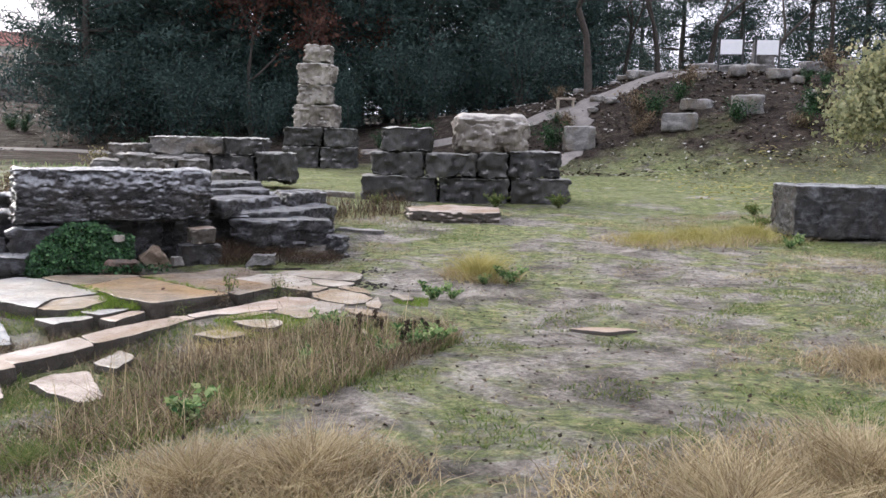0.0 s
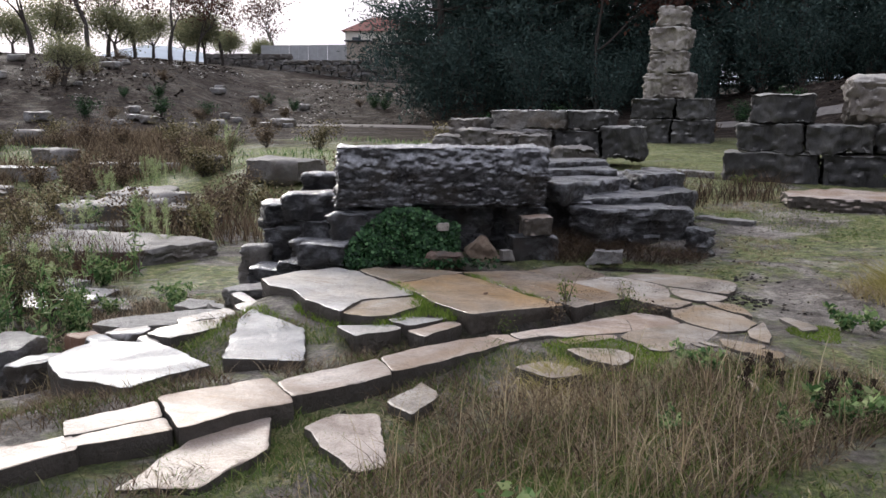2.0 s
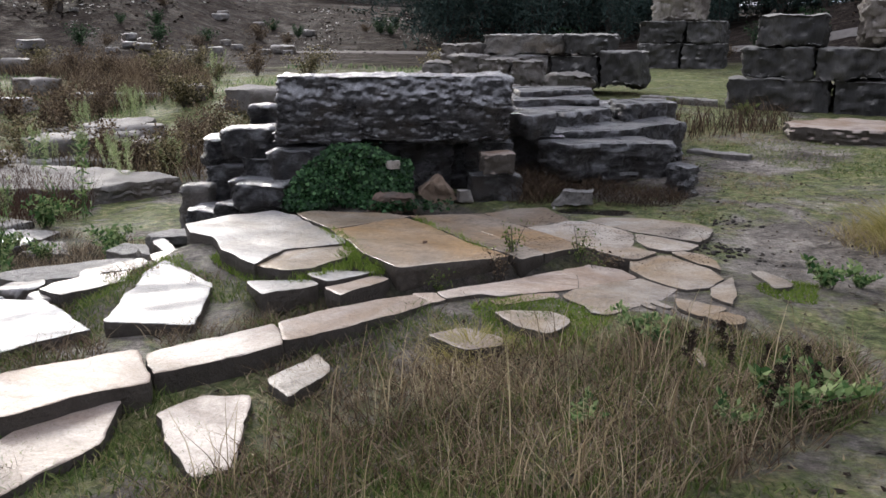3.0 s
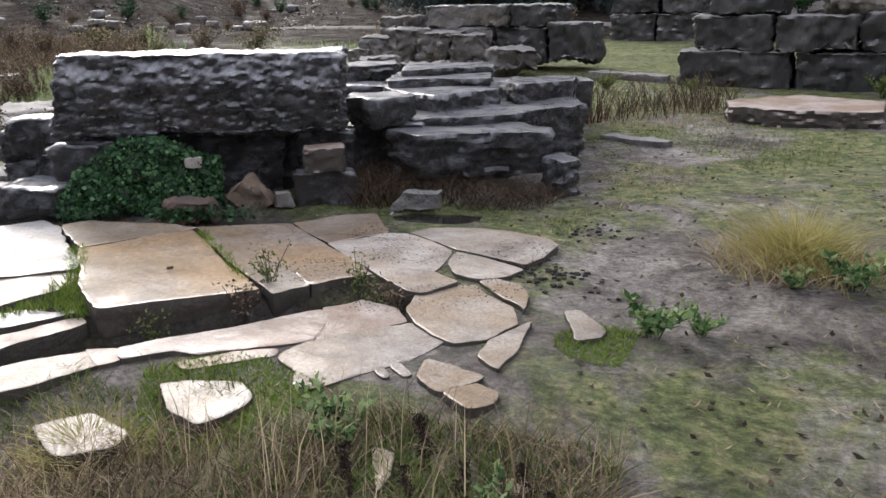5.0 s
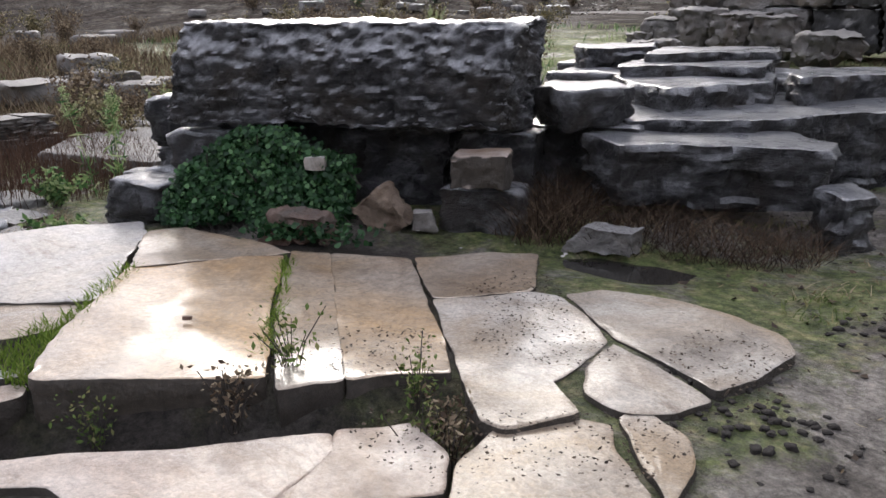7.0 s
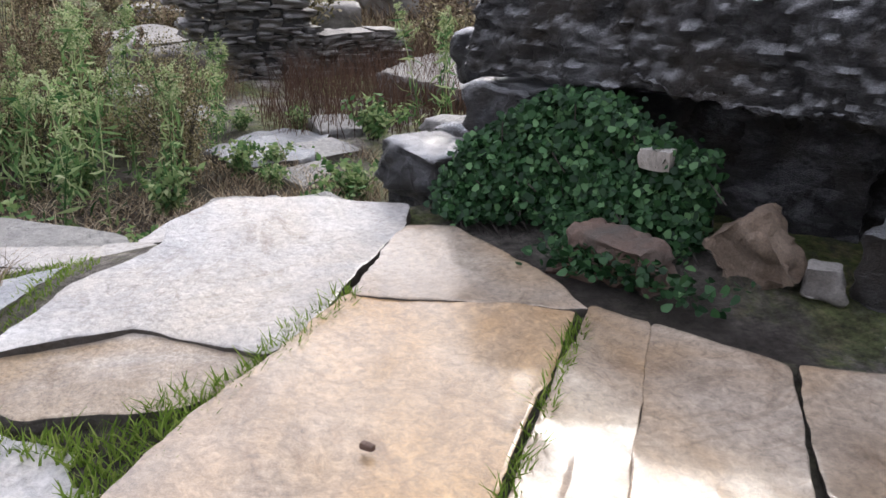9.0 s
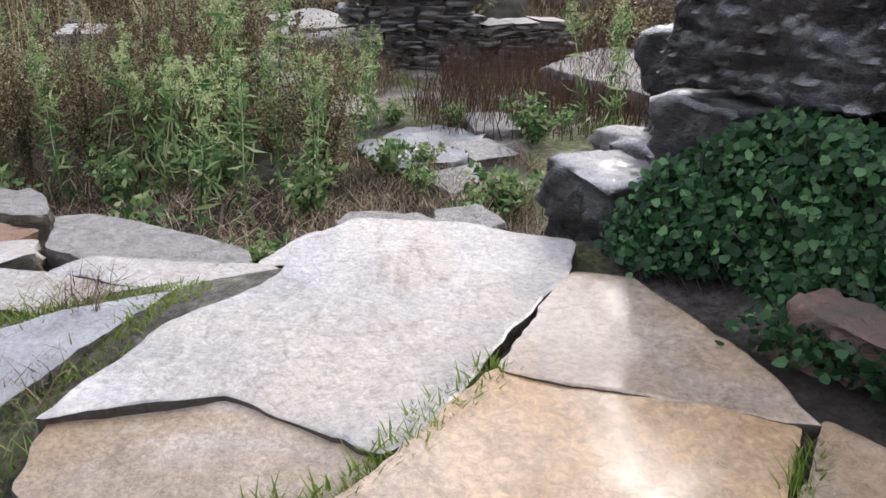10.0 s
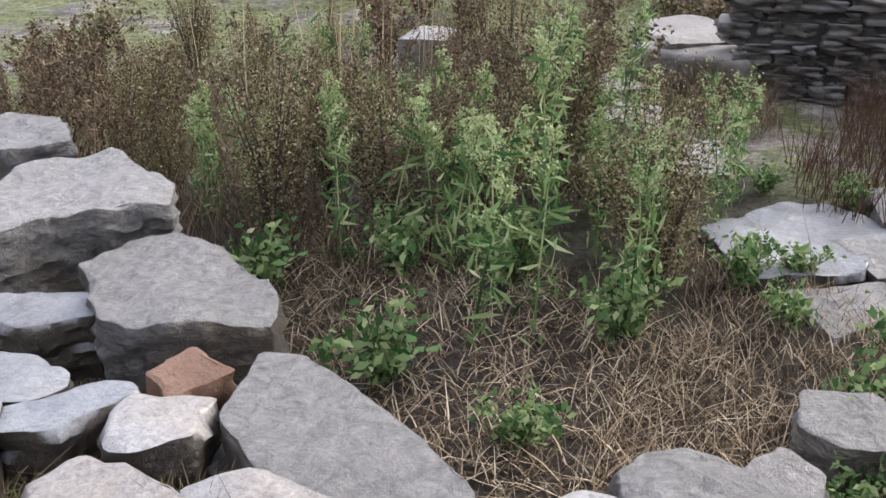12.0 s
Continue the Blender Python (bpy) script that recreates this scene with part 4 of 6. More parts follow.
# ---------- plants: shapes ----------
def blades_mesh(name, pos, height, width, lean, material, parent=None, label=""):
    """Thin bent blades, one for each row of pos."""
    n = len(pos)
    a = rng.uniform(0, 2 * np.pi, n)
    la = rng.uniform(0, 2 * np.pi, n)
    side = np.stack([np.cos(a), np.sin(a), np.zeros(n)], 1) * (width * rng.uniform(0.6, 1.3, n))[:, None]
    go = np.stack([np.cos(la), np.sin(la), np.zeros(n)], 1) * (lean * height * rng.uniform(0.2, 1.0, n))[:, None]
    up = np.zeros((n, 3))
    up[:, 2] = height
    p0, p1, p2 = pos, pos + 0.55 * up + 0.35 * go, pos + up * 0.97 + go
    v = np.stack([p0 - side, p0 + side, p1 + 0.75 * side, p1 - 0.75 * side, p2 + 0.15 * side, p2 - 0.15 * side], 1).reshape(-1, 3)
    i = np.arange(n)[:, None] * 6
    f = np.concatenate([i + [0, 1, 2, 3], i + [3, 2, 4, 5]])
    return np_part(name, v, f, material, parent, label)


def leaf_arrays(centres, size, aspect=0.5, up_bias=0.0, toward=None, broad=False):
    """Leaf-shaped quads with random turns; toward: a direction that they face."""
    n = len(centres)
    d = rng.normal(size=(n, 3))
    if up_bias:
        d[:, 2] = np.abs(d[:, 2]) + up_bias
    if toward is not None:
        d = d * 0.55 + np.asarray(toward)
    d /= np.linalg.norm(d, axis=1, keepdims=True)
    t = np.cross(d, rng.normal(size=(n, 3)))
    t /= np.linalg.norm(t, axis=1, keepdims=True)
    b = np.cross(d, t)
    s = (size * rng.uniform(0.6, 1.3, n))[:, None]
    fold = d * s * 0.12
    if broad:
        v = np.stack([centres - t * s * 0.5, centres - t * s * 0.28 + b * s * aspect * 0.5, centres + t * s * 0.14 + b * s * aspect * 0.38 - fold, centres + t * s * 0.5 - 2 * fold, centres + t * s * 0.14 - b * s * aspect * 0.38 - fold, centres - t * s * 0.28 - b * s * aspect * 0.5], 1).reshape(-1, 3)
        return v, np.arange(n)[:, None] * 6 + np.arange(6)
    v = np.stack([centres - t * s * 0.5, centres + b * s * aspect * 0.5 - fold, centres + t * s * 0.5, centres - b * s * aspect * 0.5 - fold], 1).reshape(-1, 3)
    f = np.arange(n)[:, None] * 4 + [0, 1, 2, 3]
    return v, f


def leaves_mesh(name, centres, size, material, parent=None, aspect=0.5, label="", up_bias=0.0, toward=None, broad=False):
    v, f = leaf_arrays(np.asarray(centres, float), size, aspect, up_bias, toward, broad)
    return np_part(name, v, f, material, parent, label)


def tubes_mesh(name, segs, material, parent=None, sides=5, label=""):
    """Tapered tubes; segs: rows of start xyz, end xyz, start radius, end radius."""
    segs = np.asarray(segs, float)
    a, b, ra, rb = segs[:, 0:3], segs[:, 3:6], segs[:, 6], segs[:, 7]
    d = b - a
    d /= np.linalg.norm(d, axis=1, keepdims=True) + 1e-9
    ref = np.where(np.abs(d[:, 2:3]) > 0.9, [[1.0, 0, 0]], [[0, 0, 1.0]])
    u = np.cross(d, ref)
    u /= np.linalg.norm(u, axis=1, keepdims=True) + 1e-9
    w = np.cross(d, u)
    ang = np.linspace(0, 2 * np.pi, sides, endpoint=False)
    ring = u[:, None] * np.cos(ang)[None, :, None] + w[:, None] * np.sin(ang)[None, :, None]
    v = np.concatenate([a[:, None] + ring * ra[:, None, None], b[:, None] + ring * rb[:, None, None]], 1).reshape(-1, 3)
    k = np.arange(sides)
    quad = np.stack([k, (k + 1) % sides, (k + 1) % sides + sides, k + sides], 1)
    f = (np.arange(len(segs))[:, None, None] * 2 * sides + quad[None]).reshape(-1, 4)
    return np_part(name, v, f, material, parent, label, smooth=True)


def branching(start, way, length, radius, depth, rnd, out, tips, spread=0.6, kids=(2, 3)):
    """Limbs that fork; fills out with tube rows and tips with twig ends."""
    p, d, r = Vector(start), Vector(way).normalized(), radius
    for _ in range(3):
        q = p + d * (length / 3)
        out.append((*p, *q, r, r * 0.85))
        p, r = q, r * 0.85
        d = (d + Vector([rnd.gauss(0, 0.12) for _ in range(3)])).normalized()
        if depth <= 2:
            tips.append(tuple(p))
    if depth == 0:
        tips.append(tuple(p))
        return
    for _ in range(rnd.randint(*kids)):
        nd = (d + Vector((rnd.gauss(0, spread), rnd.gauss(0, spread), rnd.gauss(0.1, spread * 0.6)))).normalized()
        branching(p, nd, length * rnd.uniform(0.6, 0.85), r * 0.7, depth - 1, rnd, out, tips, spread, kids)


def leafy_tree(seed, height, material, per_tip, leaf, label, cat="tree", trunk=0.16, depth=4, spread=0.55, scatter=0.35, name="tree", kids=(2, 3), bole=0.34):
    rnd = random.Random(seed)
    tree = tagged(new(name), label, cat)
    out, tips = [], []
    branching((0, 0, -0.3), (rnd.gauss(0, 0.08), rnd.gauss(0, 0.08), 1), height * bole, trunk, depth, rnd, out, tips, spread, kids)
    tubes_mesh("trunk", out, M_BARK, tree)
    if per_tip:
        t = np.repeat(np.array(tips), per_tip, 0)
        leaves_mesh("crown", t + rng.normal(0, scatter, t.shape), leaf, material, tree, 0.6)
    return tree


def pine_tree(seed, height, label, width=3.6, low=0.06):
    """A dense pine: whorls of drooping boughs with needle clumps."""
    rnd = random.Random(seed)
    tree = tagged(new("pine_tree"), label, "tree")
    segs = [(0, 0, -0.5 + height * k / 8, 0.05 * rnd.gauss(0, 1), 0, -0.5 + height * (k + 1) / 8, 0.26 * (1 - k / 9), 0.26 * (1 - (k + 1) / 9)) for k in range(8)]
    clumps = []
    z = height * low
    while z < height:
        f = 1 - (z / height) ** 1.6
        for _ in range(6):
            a = rnd.uniform(0, 6.283)
            reach = width * (0.35 + 0.65 * f) * rnd.uniform(0.55, 1.1)
            e = (math.cos(a) * reach, math.sin(a) * reach, z + rnd.uniform(-0.3, 0.8))
            segs.append((0, 0, z, *e, 0.05, 0.015))
            for k in range(7):
                u = rnd.uniform(0.25, 1.05)
                clumps.append((e[0] * u + rnd.gauss(0, 0.3), e[1] * u + rnd.gauss(0, 0.3), z + (e[2] - z) * u + rnd.gauss(0, 0.3)))
        z += height * 0.05
    tubes_mesh("trunk", segs, M_BARK, tree)
    c = np.repeat(np.array(clumps), 34, 0)
    v, f = leaf_arrays(c + rng.normal(0, 0.3, c.shape), 0.36, 0.18)
    np_part("crown", v, f, M_PINE, tree)
    return tree


def shrub(seed, size, material, label, n=1500, leaf=0.07, stems=14, name="shrub"):
    rnd = random.Random(seed)
    bush = tagged(new(name), label, "shrub")
    segs, pts = [], []
    for _ in range(stems):
        a, tilt = rnd.uniform(0, 6.283), rnd.uniform(0.1, 0.9)
        top = (math.cos(a) * tilt * size[0], math.sin(a) * tilt * size[0], size[1] * rnd.uniform(0.6, 1.0))
        mid = (top[0] * 0.4, top[1] * 0.4, top[2] * 0.55)
        segs += [(0, 0, -0.05, *mid, 0.008 * size[1] + 0.001, 0.005 * size[1] + 0.001), (*mid, *top, 0.005 * size[1] + 0.001, 0.002)]
        for _ in range(n // stems):
            u = rnd.uniform(0.25, 1.05)
            pts.append([top[k] * u * (0.4 + 0.6 * u if k < 2 else 1) + rnd.gauss(0, 0.09 * size[1]) for k in range(3)])
    tagged(tubes_mesh("stem", segs, M_BARK, bush, 4), kind="stuff")
    p = np.array(pts)
    p[:, 2] = np.abs(p[:, 2]) + 0.02
    tagged(leaves_mesh("foliage", p, leaf, material, bush, 0.5), kind="stuff")
    return bush


def tall_weed(seed, height, label, leaf_mat, head_mat, head=0.3, leaf=0.1, leaf_n=110, name="tall_weed", stems=1):
    """An upright weed: a stem, narrow leaves along it and a loose flower head."""
    rnd = random.Random(seed)
    weed = tagged(new(name), label, "weed")
    segs, lp, hp = [], [], []
    for s in range(stems):
        bx, by = (rnd.gauss(0, 0.13), rnd.gauss(0, 0.13)) if s else (0, 0)
        lean, h = (rnd.gauss(0, 0.16), rnd.gauss(0, 0.16)), height * rnd.uniform(0.75, 1.0)
        pts = [(bx + lean[0] * h * (k / 5) ** 1.5, by + lean[1] * h * (k / 5) ** 1.5, -0.04 + h * k / 5) for k in range(6)]
        segs += [(*pts[k], *pts[k + 1], 0.007 * (1 - k / 7), 0.007 * (1 - (k + 1) / 7)) for k in range(5)]

        def on(u):
            k = min(4, int(u * 5))
            w = u * 5 - k
            return [pts[k][q] * (1 - w) + pts[k + 1][q] * w for q in range(3)]

        for _ in range(leaf_n):
            u = rnd.uniform(0.1, 0.95)
            c, a, r = on(u), rnd.uniform(0, 6.283), leaf * rnd.uniform(0.2, 0.75) * (1.15 - 0.6 * u)
            lp.append((c[0] + math.cos(a) * r, c[1] + math.sin(a) * r, c[2] - 0.3 * r + rnd.gauss(0, 0.01)))
        if head:
            for _ in range(12):
                u, a = rnd.uniform(1 - head, 1.0), rnd.uniform(0, 6.283)
                c, r = on(u), 0.13 * height * (1.06 - u) / head * rnd.uniform(0.4, 1)
                e = (c[0] + math.cos(a) * r, c[1] + math.sin(a) * r, c[2] + r * 1.1)
                segs.append((*c, *e, 0.0025, 0.001))
                for _ in range(22):
                    w = rnd.uniform(0.3, 1.05)
                    hp.append([c[q] + (e[q] - c[q]) * w + rnd.gauss(0, 0.012) for q in range(3)])
    tagged(tubes_mesh("stem", segs, leaf_mat, weed, 4), kind="stuff")
    if lp:
        tagged(leaves_mesh("foliage", lp, leaf, leaf_mat, weed, 0.13), kind="stuff")
    if hp:
        tagged(leaves_mesh("flower_head", hp, 0.02, head_mat, weed, 0.6), kind="stuff")
    return weed


def grass_tuft(n, radius, height, width, material, label, lean=1.7, name="grass_tuft"):
    """A tussock: long arching blades over a low thatch."""
    tuft = tagged(new(name), label, "grass")
    n = int(n * 2.0)
    ang, rad = rng.uniform(0, 2 * np.pi, n), np.abs(rng.normal(0, radius * 0.5, n))
    p = np.stack([np.cos(ang) * rad * (1 + 0.3 * np.sin(3 * ang)), np.sin(ang) * rad, np.full(n, -0.03)], 1)
    h = height * rng.uniform(0.35, 0.85, n) * (1.1 - 0.45 * np.clip(rad / radius, 0, 1.4))
    tagged(blades_mesh("blade_mass", p, np.maximum(h, 0.04), width * 0.75, lean, material, tuft), kind="stuff")
    k = n // 2
    ang, rad = rng.uniform(0, 2 * np.pi, k), radius * 1.2 * np.sqrt(rng.uniform(0, 1, k))
    tagged(blades_mesh("thatch", np.stack([np.cos(ang) * rad, np.sin(ang) * rad, np.full(k, -0.02)], 1), np.full(k, height * 0.3), width, 2.2, M_STRAW, tuft), kind="stuff")
    return tuft


def place(ob, x, y, turn=0.0, dip=0.0):
    ob.matrix_basis = pose(x, y, gz(x, y, dip), 0, 0, turn)
    return ob


def spread(kinds, spots, group, lo=0.85, hi=1.2, seed=5):
    """Copies of the kinds at the spots; the first ones take the kinds themselves."""
    rnd = random.Random(seed)
    for n, (x, y) in enumerate(spots):
        m = pose(x, y, gz(x, y, 0.02), 0, 0, rnd.uniform(0, 360))
        s = rnd.uniform(lo, hi)
        if n < len(kinds):
            kinds[n].matrix_basis = m
            kinds[n].scale = (s, s, s)
            kinds[n]["group"] = group
        else:
            ob = copy_thing(kinds[n % len(kinds)], m)
            ob.scale = (s, s, s)
            ob["group"] = group


def polar(az, r):
    return r * math.sin(radians(az)), r * math.cos(radians(az))


# ---------- the woods behind ----------
pines = [pine_tree(300 + k, h, "tall dark green pine with dense low boughs", w) for k, (h, w) in enumerate([(17, 4.2), (15, 4.6), (18, 3.8)])]
rnd = random.Random(31)
spots = [polar(-22 + 2.65 * k + rnd.uniform(-0.8, 0.8), rnd.uniform(49, 54)) for k in range(12)]
spots += [polar(-22.5 + 2.9 * k + rnd.uniform(-1, 1), rnd.uniform(58, 64)) for k in range(12)]
spots += [polar(a, r) for a, r in [(14.5, 72), (18, 76), (22, 66), (25, 60), (9.5, 80), (12, 84), (29, 62), (33, 58), (-20, 72), (38, 60), (44, 58), (52, 60)]]
spread(pines, spots, "pine wood", 0.9, 1.15)
under = [shrub(340 + k, (2.2, 3.6), M_PINE, "dark evergreen undergrowth at the wood's edge", 5200, 0.13, 18) for k in range(2)]
spread(under, [polar(-23 + 2.1 * k + rnd.uniform(-0.7, 0.7), rnd.uniform(44.5, 47.5)) for k in range(15)] + [polar(-23.2, 58), polar(-22.6, 62)], "undergrowth", 0.8, 1.3)
spread([leafy_tree(351, 9, M_RUST, 10, 0.22, "rust-leaved autumn tree among the pines", trunk=0.14)], [polar(-13, 46.5), polar(-9.5, 47)], "rust-leaved trees")
spread([leafy_tree(352 + k, 11, M_RUST, 1, 0.16, "bare grey leafless tree on the bank", trunk=0.2, depth=5, spread=0.42) for k in range(2)], [polar(8.8, 40.5), polar(13.0, 56), polar(16.2, 55), polar(10.9, 58), polar(19.5, 58), polar(23, 52)], "bare trees on the bank")
spread([leafy_tree(357, 6, M_AUTUMN, 12, 0.16, "yellow-green leafy tree beside the field", trunk=0.14, kids=(3, 4), bole=0.24, spread=0.7)], [polar(27.8, 27)], "leafy tree", 1.0, 1.0)
spread([leafy_tree(360 + k, 15.0, M_AUTUMN, n // 2, 0.17, lab, trunk=0.2, spread=0.62, kids=(3, 4), bole=0.1, scatter=0.5) for k, (n, lab) in enumerate([(16, "thin-leaved tree on the western hill"), (30, "olive-green broad tree on the western hill")])], [polar(-42.5, 70), polar(-37.5, 80), polar(-45.5, 72), polar(-36, 92), polar(-40.5, 76), polar(-34, 96), polar(-48, 66), polar(-38.8, 84)], "trees on the western hill", 0.6, 1.0)
spread([leafy_tree(380, 8, M_RUST, 2, 0.18, "nearly bare tree on the western hill", trunk=0.16, depth=5, spread=0.5, bole=0.24)], [polar(-39.5, 74), polar(-44, 68), polar(-33.5, 100), polar(-47, 64), polar(-36.5, 82), polar(-41.5, 72), polar(-38, 78), polar(-43, 74)], "bare trees on the western hill", 1.0, 1.5)
spread([leafy_tree(371, 5.2, M_AUTUMN, 2, 0.1, "low spreading half-bare tree on the slope", trunk=0.2, depth=5, spread=0.75, kids=(3, 4), bole=0.17, scatter=0.25)], [polar(-45.2, 51.5), polar(-50, 54)], "slope trees", 0.9, 1.05)

# far ridge
def ridge():
    a = np.radians(np.linspace(-75, 60, 90))
    h = 62 + 26 * np.sin(a * 7.0) + 14 * np.sin(a * 17 + 1) + 6 * np.sin(a * 41)
    r = 1100
    rows = [np.stack([np.sin(a) * (r + k * 160), np.cos(a) * (r + k * 160), h * f + 4], 1) for k, f in enumerate((0.0, 0.55, 0.85, 1.0, 0.6))]
    v = np.concatenate(rows)
    n = len(a)
    i = (np.arange(4)[:, None] * n + np.arange(n - 1)).ravel()
    # the air's haze is mixed into the hills' pale blue colour
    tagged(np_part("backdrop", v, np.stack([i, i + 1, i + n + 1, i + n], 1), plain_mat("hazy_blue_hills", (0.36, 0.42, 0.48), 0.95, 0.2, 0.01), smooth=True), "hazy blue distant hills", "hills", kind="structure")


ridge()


# ---------- house, fences and the retaining wall on the western hill ----------
def box_part(name, size, at, material, parent, label="", bevel=0.01):
    bm = bmesh.new()
    bmesh.ops.create_cube(bm, size=1.0, matrix=Matrix.Translation(at) @ Matrix.Diagonal((*size, 1)))
    if bevel:
        bmesh.ops.bevel(bm, geom=bm.edges[:], offset=bevel, segments=1, affect="EDGES")
    return part(name, bm, material, parent, label, smooth=False)


M_PLASTER = plain_mat("cream_plaster", (0.72, 0.69, 0.6), 0.8, 0.08, 2)
M_TILE = plain_mat("red_roof_tile", (0.2, 0.06, 0.045), 0.7, 0.3, 5)
M_WHITE = plain_mat("white_board", (0.8, 0.8, 0.8), 0.5, 0.05, 3)
M_DARKWIN = plain_mat("dark_window", (0.05, 0.06, 0.07), 0.2, 0.1, 3)
M_METAL = plain_mat("grey_sheet_metal", (0.42, 0.43, 0.43), 0.5, 0.15, 2)
M_POST = plain_mat("dark_iron_post", (0.05, 0.05, 0.05), 0.5, 0.2, 6)
M_WOOD = plain_mat("weathered_wood", (0.35, 0.3, 0.24), 0.8, 0.3, 8)

house = tagged(new("house"), "cream plastered house with a red tiled hip roof", "house")
hx, hy, hz = -43.2, 85.0, 7.2
box_part("wall", (7.0, 6.0, 2.9), (0, 3, 1.4), M_PLASTER, house)
bm = bmesh.new()
lo = [bm.verts.new(p) for p in ((-3.9, -0.4, 2.8), (3.9, -0.4, 2.8), (3.9, 6.4, 2.8), (-3.9, 6.4, 2.8))]
hi = [bm.verts.new(p) for p in ((-1.0, 3, 4.5), (1.0, 3, 4.5))]
for f in ((lo[0], lo[1], hi[1], hi[0]), (lo[1], lo[2], hi[1]), (lo[2], lo[3], hi[0], hi[1]), (lo[3], lo[0], hi[0]), lo[::-1]):
    bm.faces.new(f)
part("roof", bm, M_TILE, house, "red tiled roof", smooth=False)
for wx in (-2.3, 1.9):
    box_part("window", (0.9, 0.08, 1.1), (wx, -0.03, 1.6), M_DARKWIN, house)
box_part("door", (1.0, 0.08, 2.1), (-0.2, -0.03, 1.05), M_WOOD, house)
box_part("railing", (7.2, 0.06, 0.7), (-1.0, -1.2, 0.35), M_METAL, house)
house.matrix_basis = pose(hx, hy, hz - 0.1, 0, 0, 20)

fence = tagged(new("fence"), "pale sheet-metal fence on the retaining wall", "fence")
for k in range(9):
    box_part("panel", (0.98, 0.05, 1.75), (k * 1.0, 0.03 * (k % 2), 0.85), M_METAL, fence)
fence.matrix_basis = pose(-51.6, 76.6, 6.3, 0, 0, 12)
shed = tagged(new("shed"), "small dark shed beside the fence", "shed")
box_part("wall", (2.2, 2.0, 2.2), (0, 1, 1.0), M_WOOD, shed)
box_part("roof", (2.6, 2.4, 0.12), (0, 1, 2.2), M_POST, shed)
shed.matrix_basis = pose(-41.6, 77.5, 6.1, 0, 0, 12)


def rubble_wall(name, length, height, m, label, seed, stone=(0.45, 0.3), deep=0.5, mt=None, kindname="stone"):
    """A dry wall of separate rough stones on a dark core."""
    rnd = random.Random(seed)
    wall = tagged(new(name), label, "stone wall")
    box_part("core", (length - 0.1, deep * 0.5, height - 0.05), (length / 2, deep * 0.5, height / 2 - 0.03), M_FARWALL, wall)
    meshes = []
    for k in range(6):
        ob = block(kindname, (1, 1, 1), Matrix(), mt or M_RUBBLE, wall, seed=seed + k, step=0.17, rough=0.1, bulge=0.2, edge=0.06)
        meshes.append(ob.data)
        bpy.data.objects.remove(ob)
    z = 0.0
    while z < height - 0.03:
        h = stone[1] * rnd.uniform(0.6, 1.3)
        x = -rnd.uniform(0, 0.2)
        while x < length:
            w = stone[0] * rnd.uniform(0.5, 1.5)
            ob = new(kindname, rnd.choice(meshes))
            ob.parent = wall
            ob.matrix_basis = pose(x + w / 2, rnd.uniform(-0.16, 0.12) * deep + deep * 0.4, z, rnd.uniform(-3, 3), rnd.uniform(-4, 4), rnd.uniform(-9, 9)) @ Matrix.Diagonal((w * 0.97, deep, h * 0.97, 1))
            x += w
        z += h
    wall.matrix_basis = m
    return wall


rubble_wall("retaining_wall", 14.5, 4.6, pose(-46.6, 68.0, 1.2, 0, 0, 14), "tall rough retaining wall of mixed stones", 500, (0.9, 0.45), 0.6, M_PALEROCK)
rubble_wall("garden_wall", 8.0, 1.3, pose(-55.5, 72.0, 5.4, 0, 0, 20), "low tumbled rubble wall on the hilltop", 520, (1.0, 0.5), 0.5)

# stones on the slopes
rnd = random.Random(77)
pebble = [block("rubble_stone", (0.9, 0.6, 0.4), Matrix(), M_PALEROCK, None, seed=530 + k, step=0.13, rough=0.06, bulge=0.12, edge=0.12) for k in range(4)]
for ob in pebble:
    tagged(ob, "pale rough stone scattered on the slope", "stone")
spots = [polar(rnd.uniform(-53, -31), rnd.uniform(42, 62)) for _ in range(46)] + [polar(rnd.uniform(8, 24), rnd.uniform(37, 45)) for _ in range(26)] + [polar(rnd.uniform(8, 22), rnd.uniform(44, 52)) for _ in range(8)]
spread(pebble, spots, "stones on the slopes", 0.5, 1.2, 9)
for x, y, s, yaw, seed in [(8.6, 33.0, (1.3, 0.9, 0.7), -15, 541), (9.6, 34.4, (1.2, 0.7, 0.5), 10, 542), (11.1, 33.0, (1.1, 0.9, 0.8), 5, 543), (14.0, 32.4, (1.9, 0.8, 0.65), -4, 544), (14.3, 33.2, (1.8, 0.5, 0.35), 30, 545), (4.9, 33.5, (1.2, 0.9, 1.0), 0, 546)]:
    tagged(block("fallen_stone", s, pose(x, y, gz(x, y, 0.15), 0, 0, yaw), M_PALEROCK, seed=seed, step=0.12, rough=0.06, bulge=0.1, edge=0.1), "pale fallen building stone on the bank", "stone", "fallen stones on the bank")
for az, r, s, seed in [(19.3, 46, (1.0, 0.8, 1.9), 551), (17.6, 48, (1.5, 1.0, 1.0), 552), (15.9, 49, (1.3, 0.9, 1.2), 553), (23.5, 48, (1.8, 1.2, 1.1), 554), (25.5, 50, (2.4, 1.2, 0.9), 555), (13.0, 49, (1.6, 0.8, 0.5), 556)]:
    x, y = polar(az, r)
    tagged(block("standing_stone", s, pose(x, y, gz(x, y, 0.1), 0, 0, 10 * seed), M_PALEROCK, seed=seed, step=0.14, rough=0.06, bulge=0.1, edge=0.14), "weathered stone on the hilltop terrace", "stone", "stones on the hilltop")


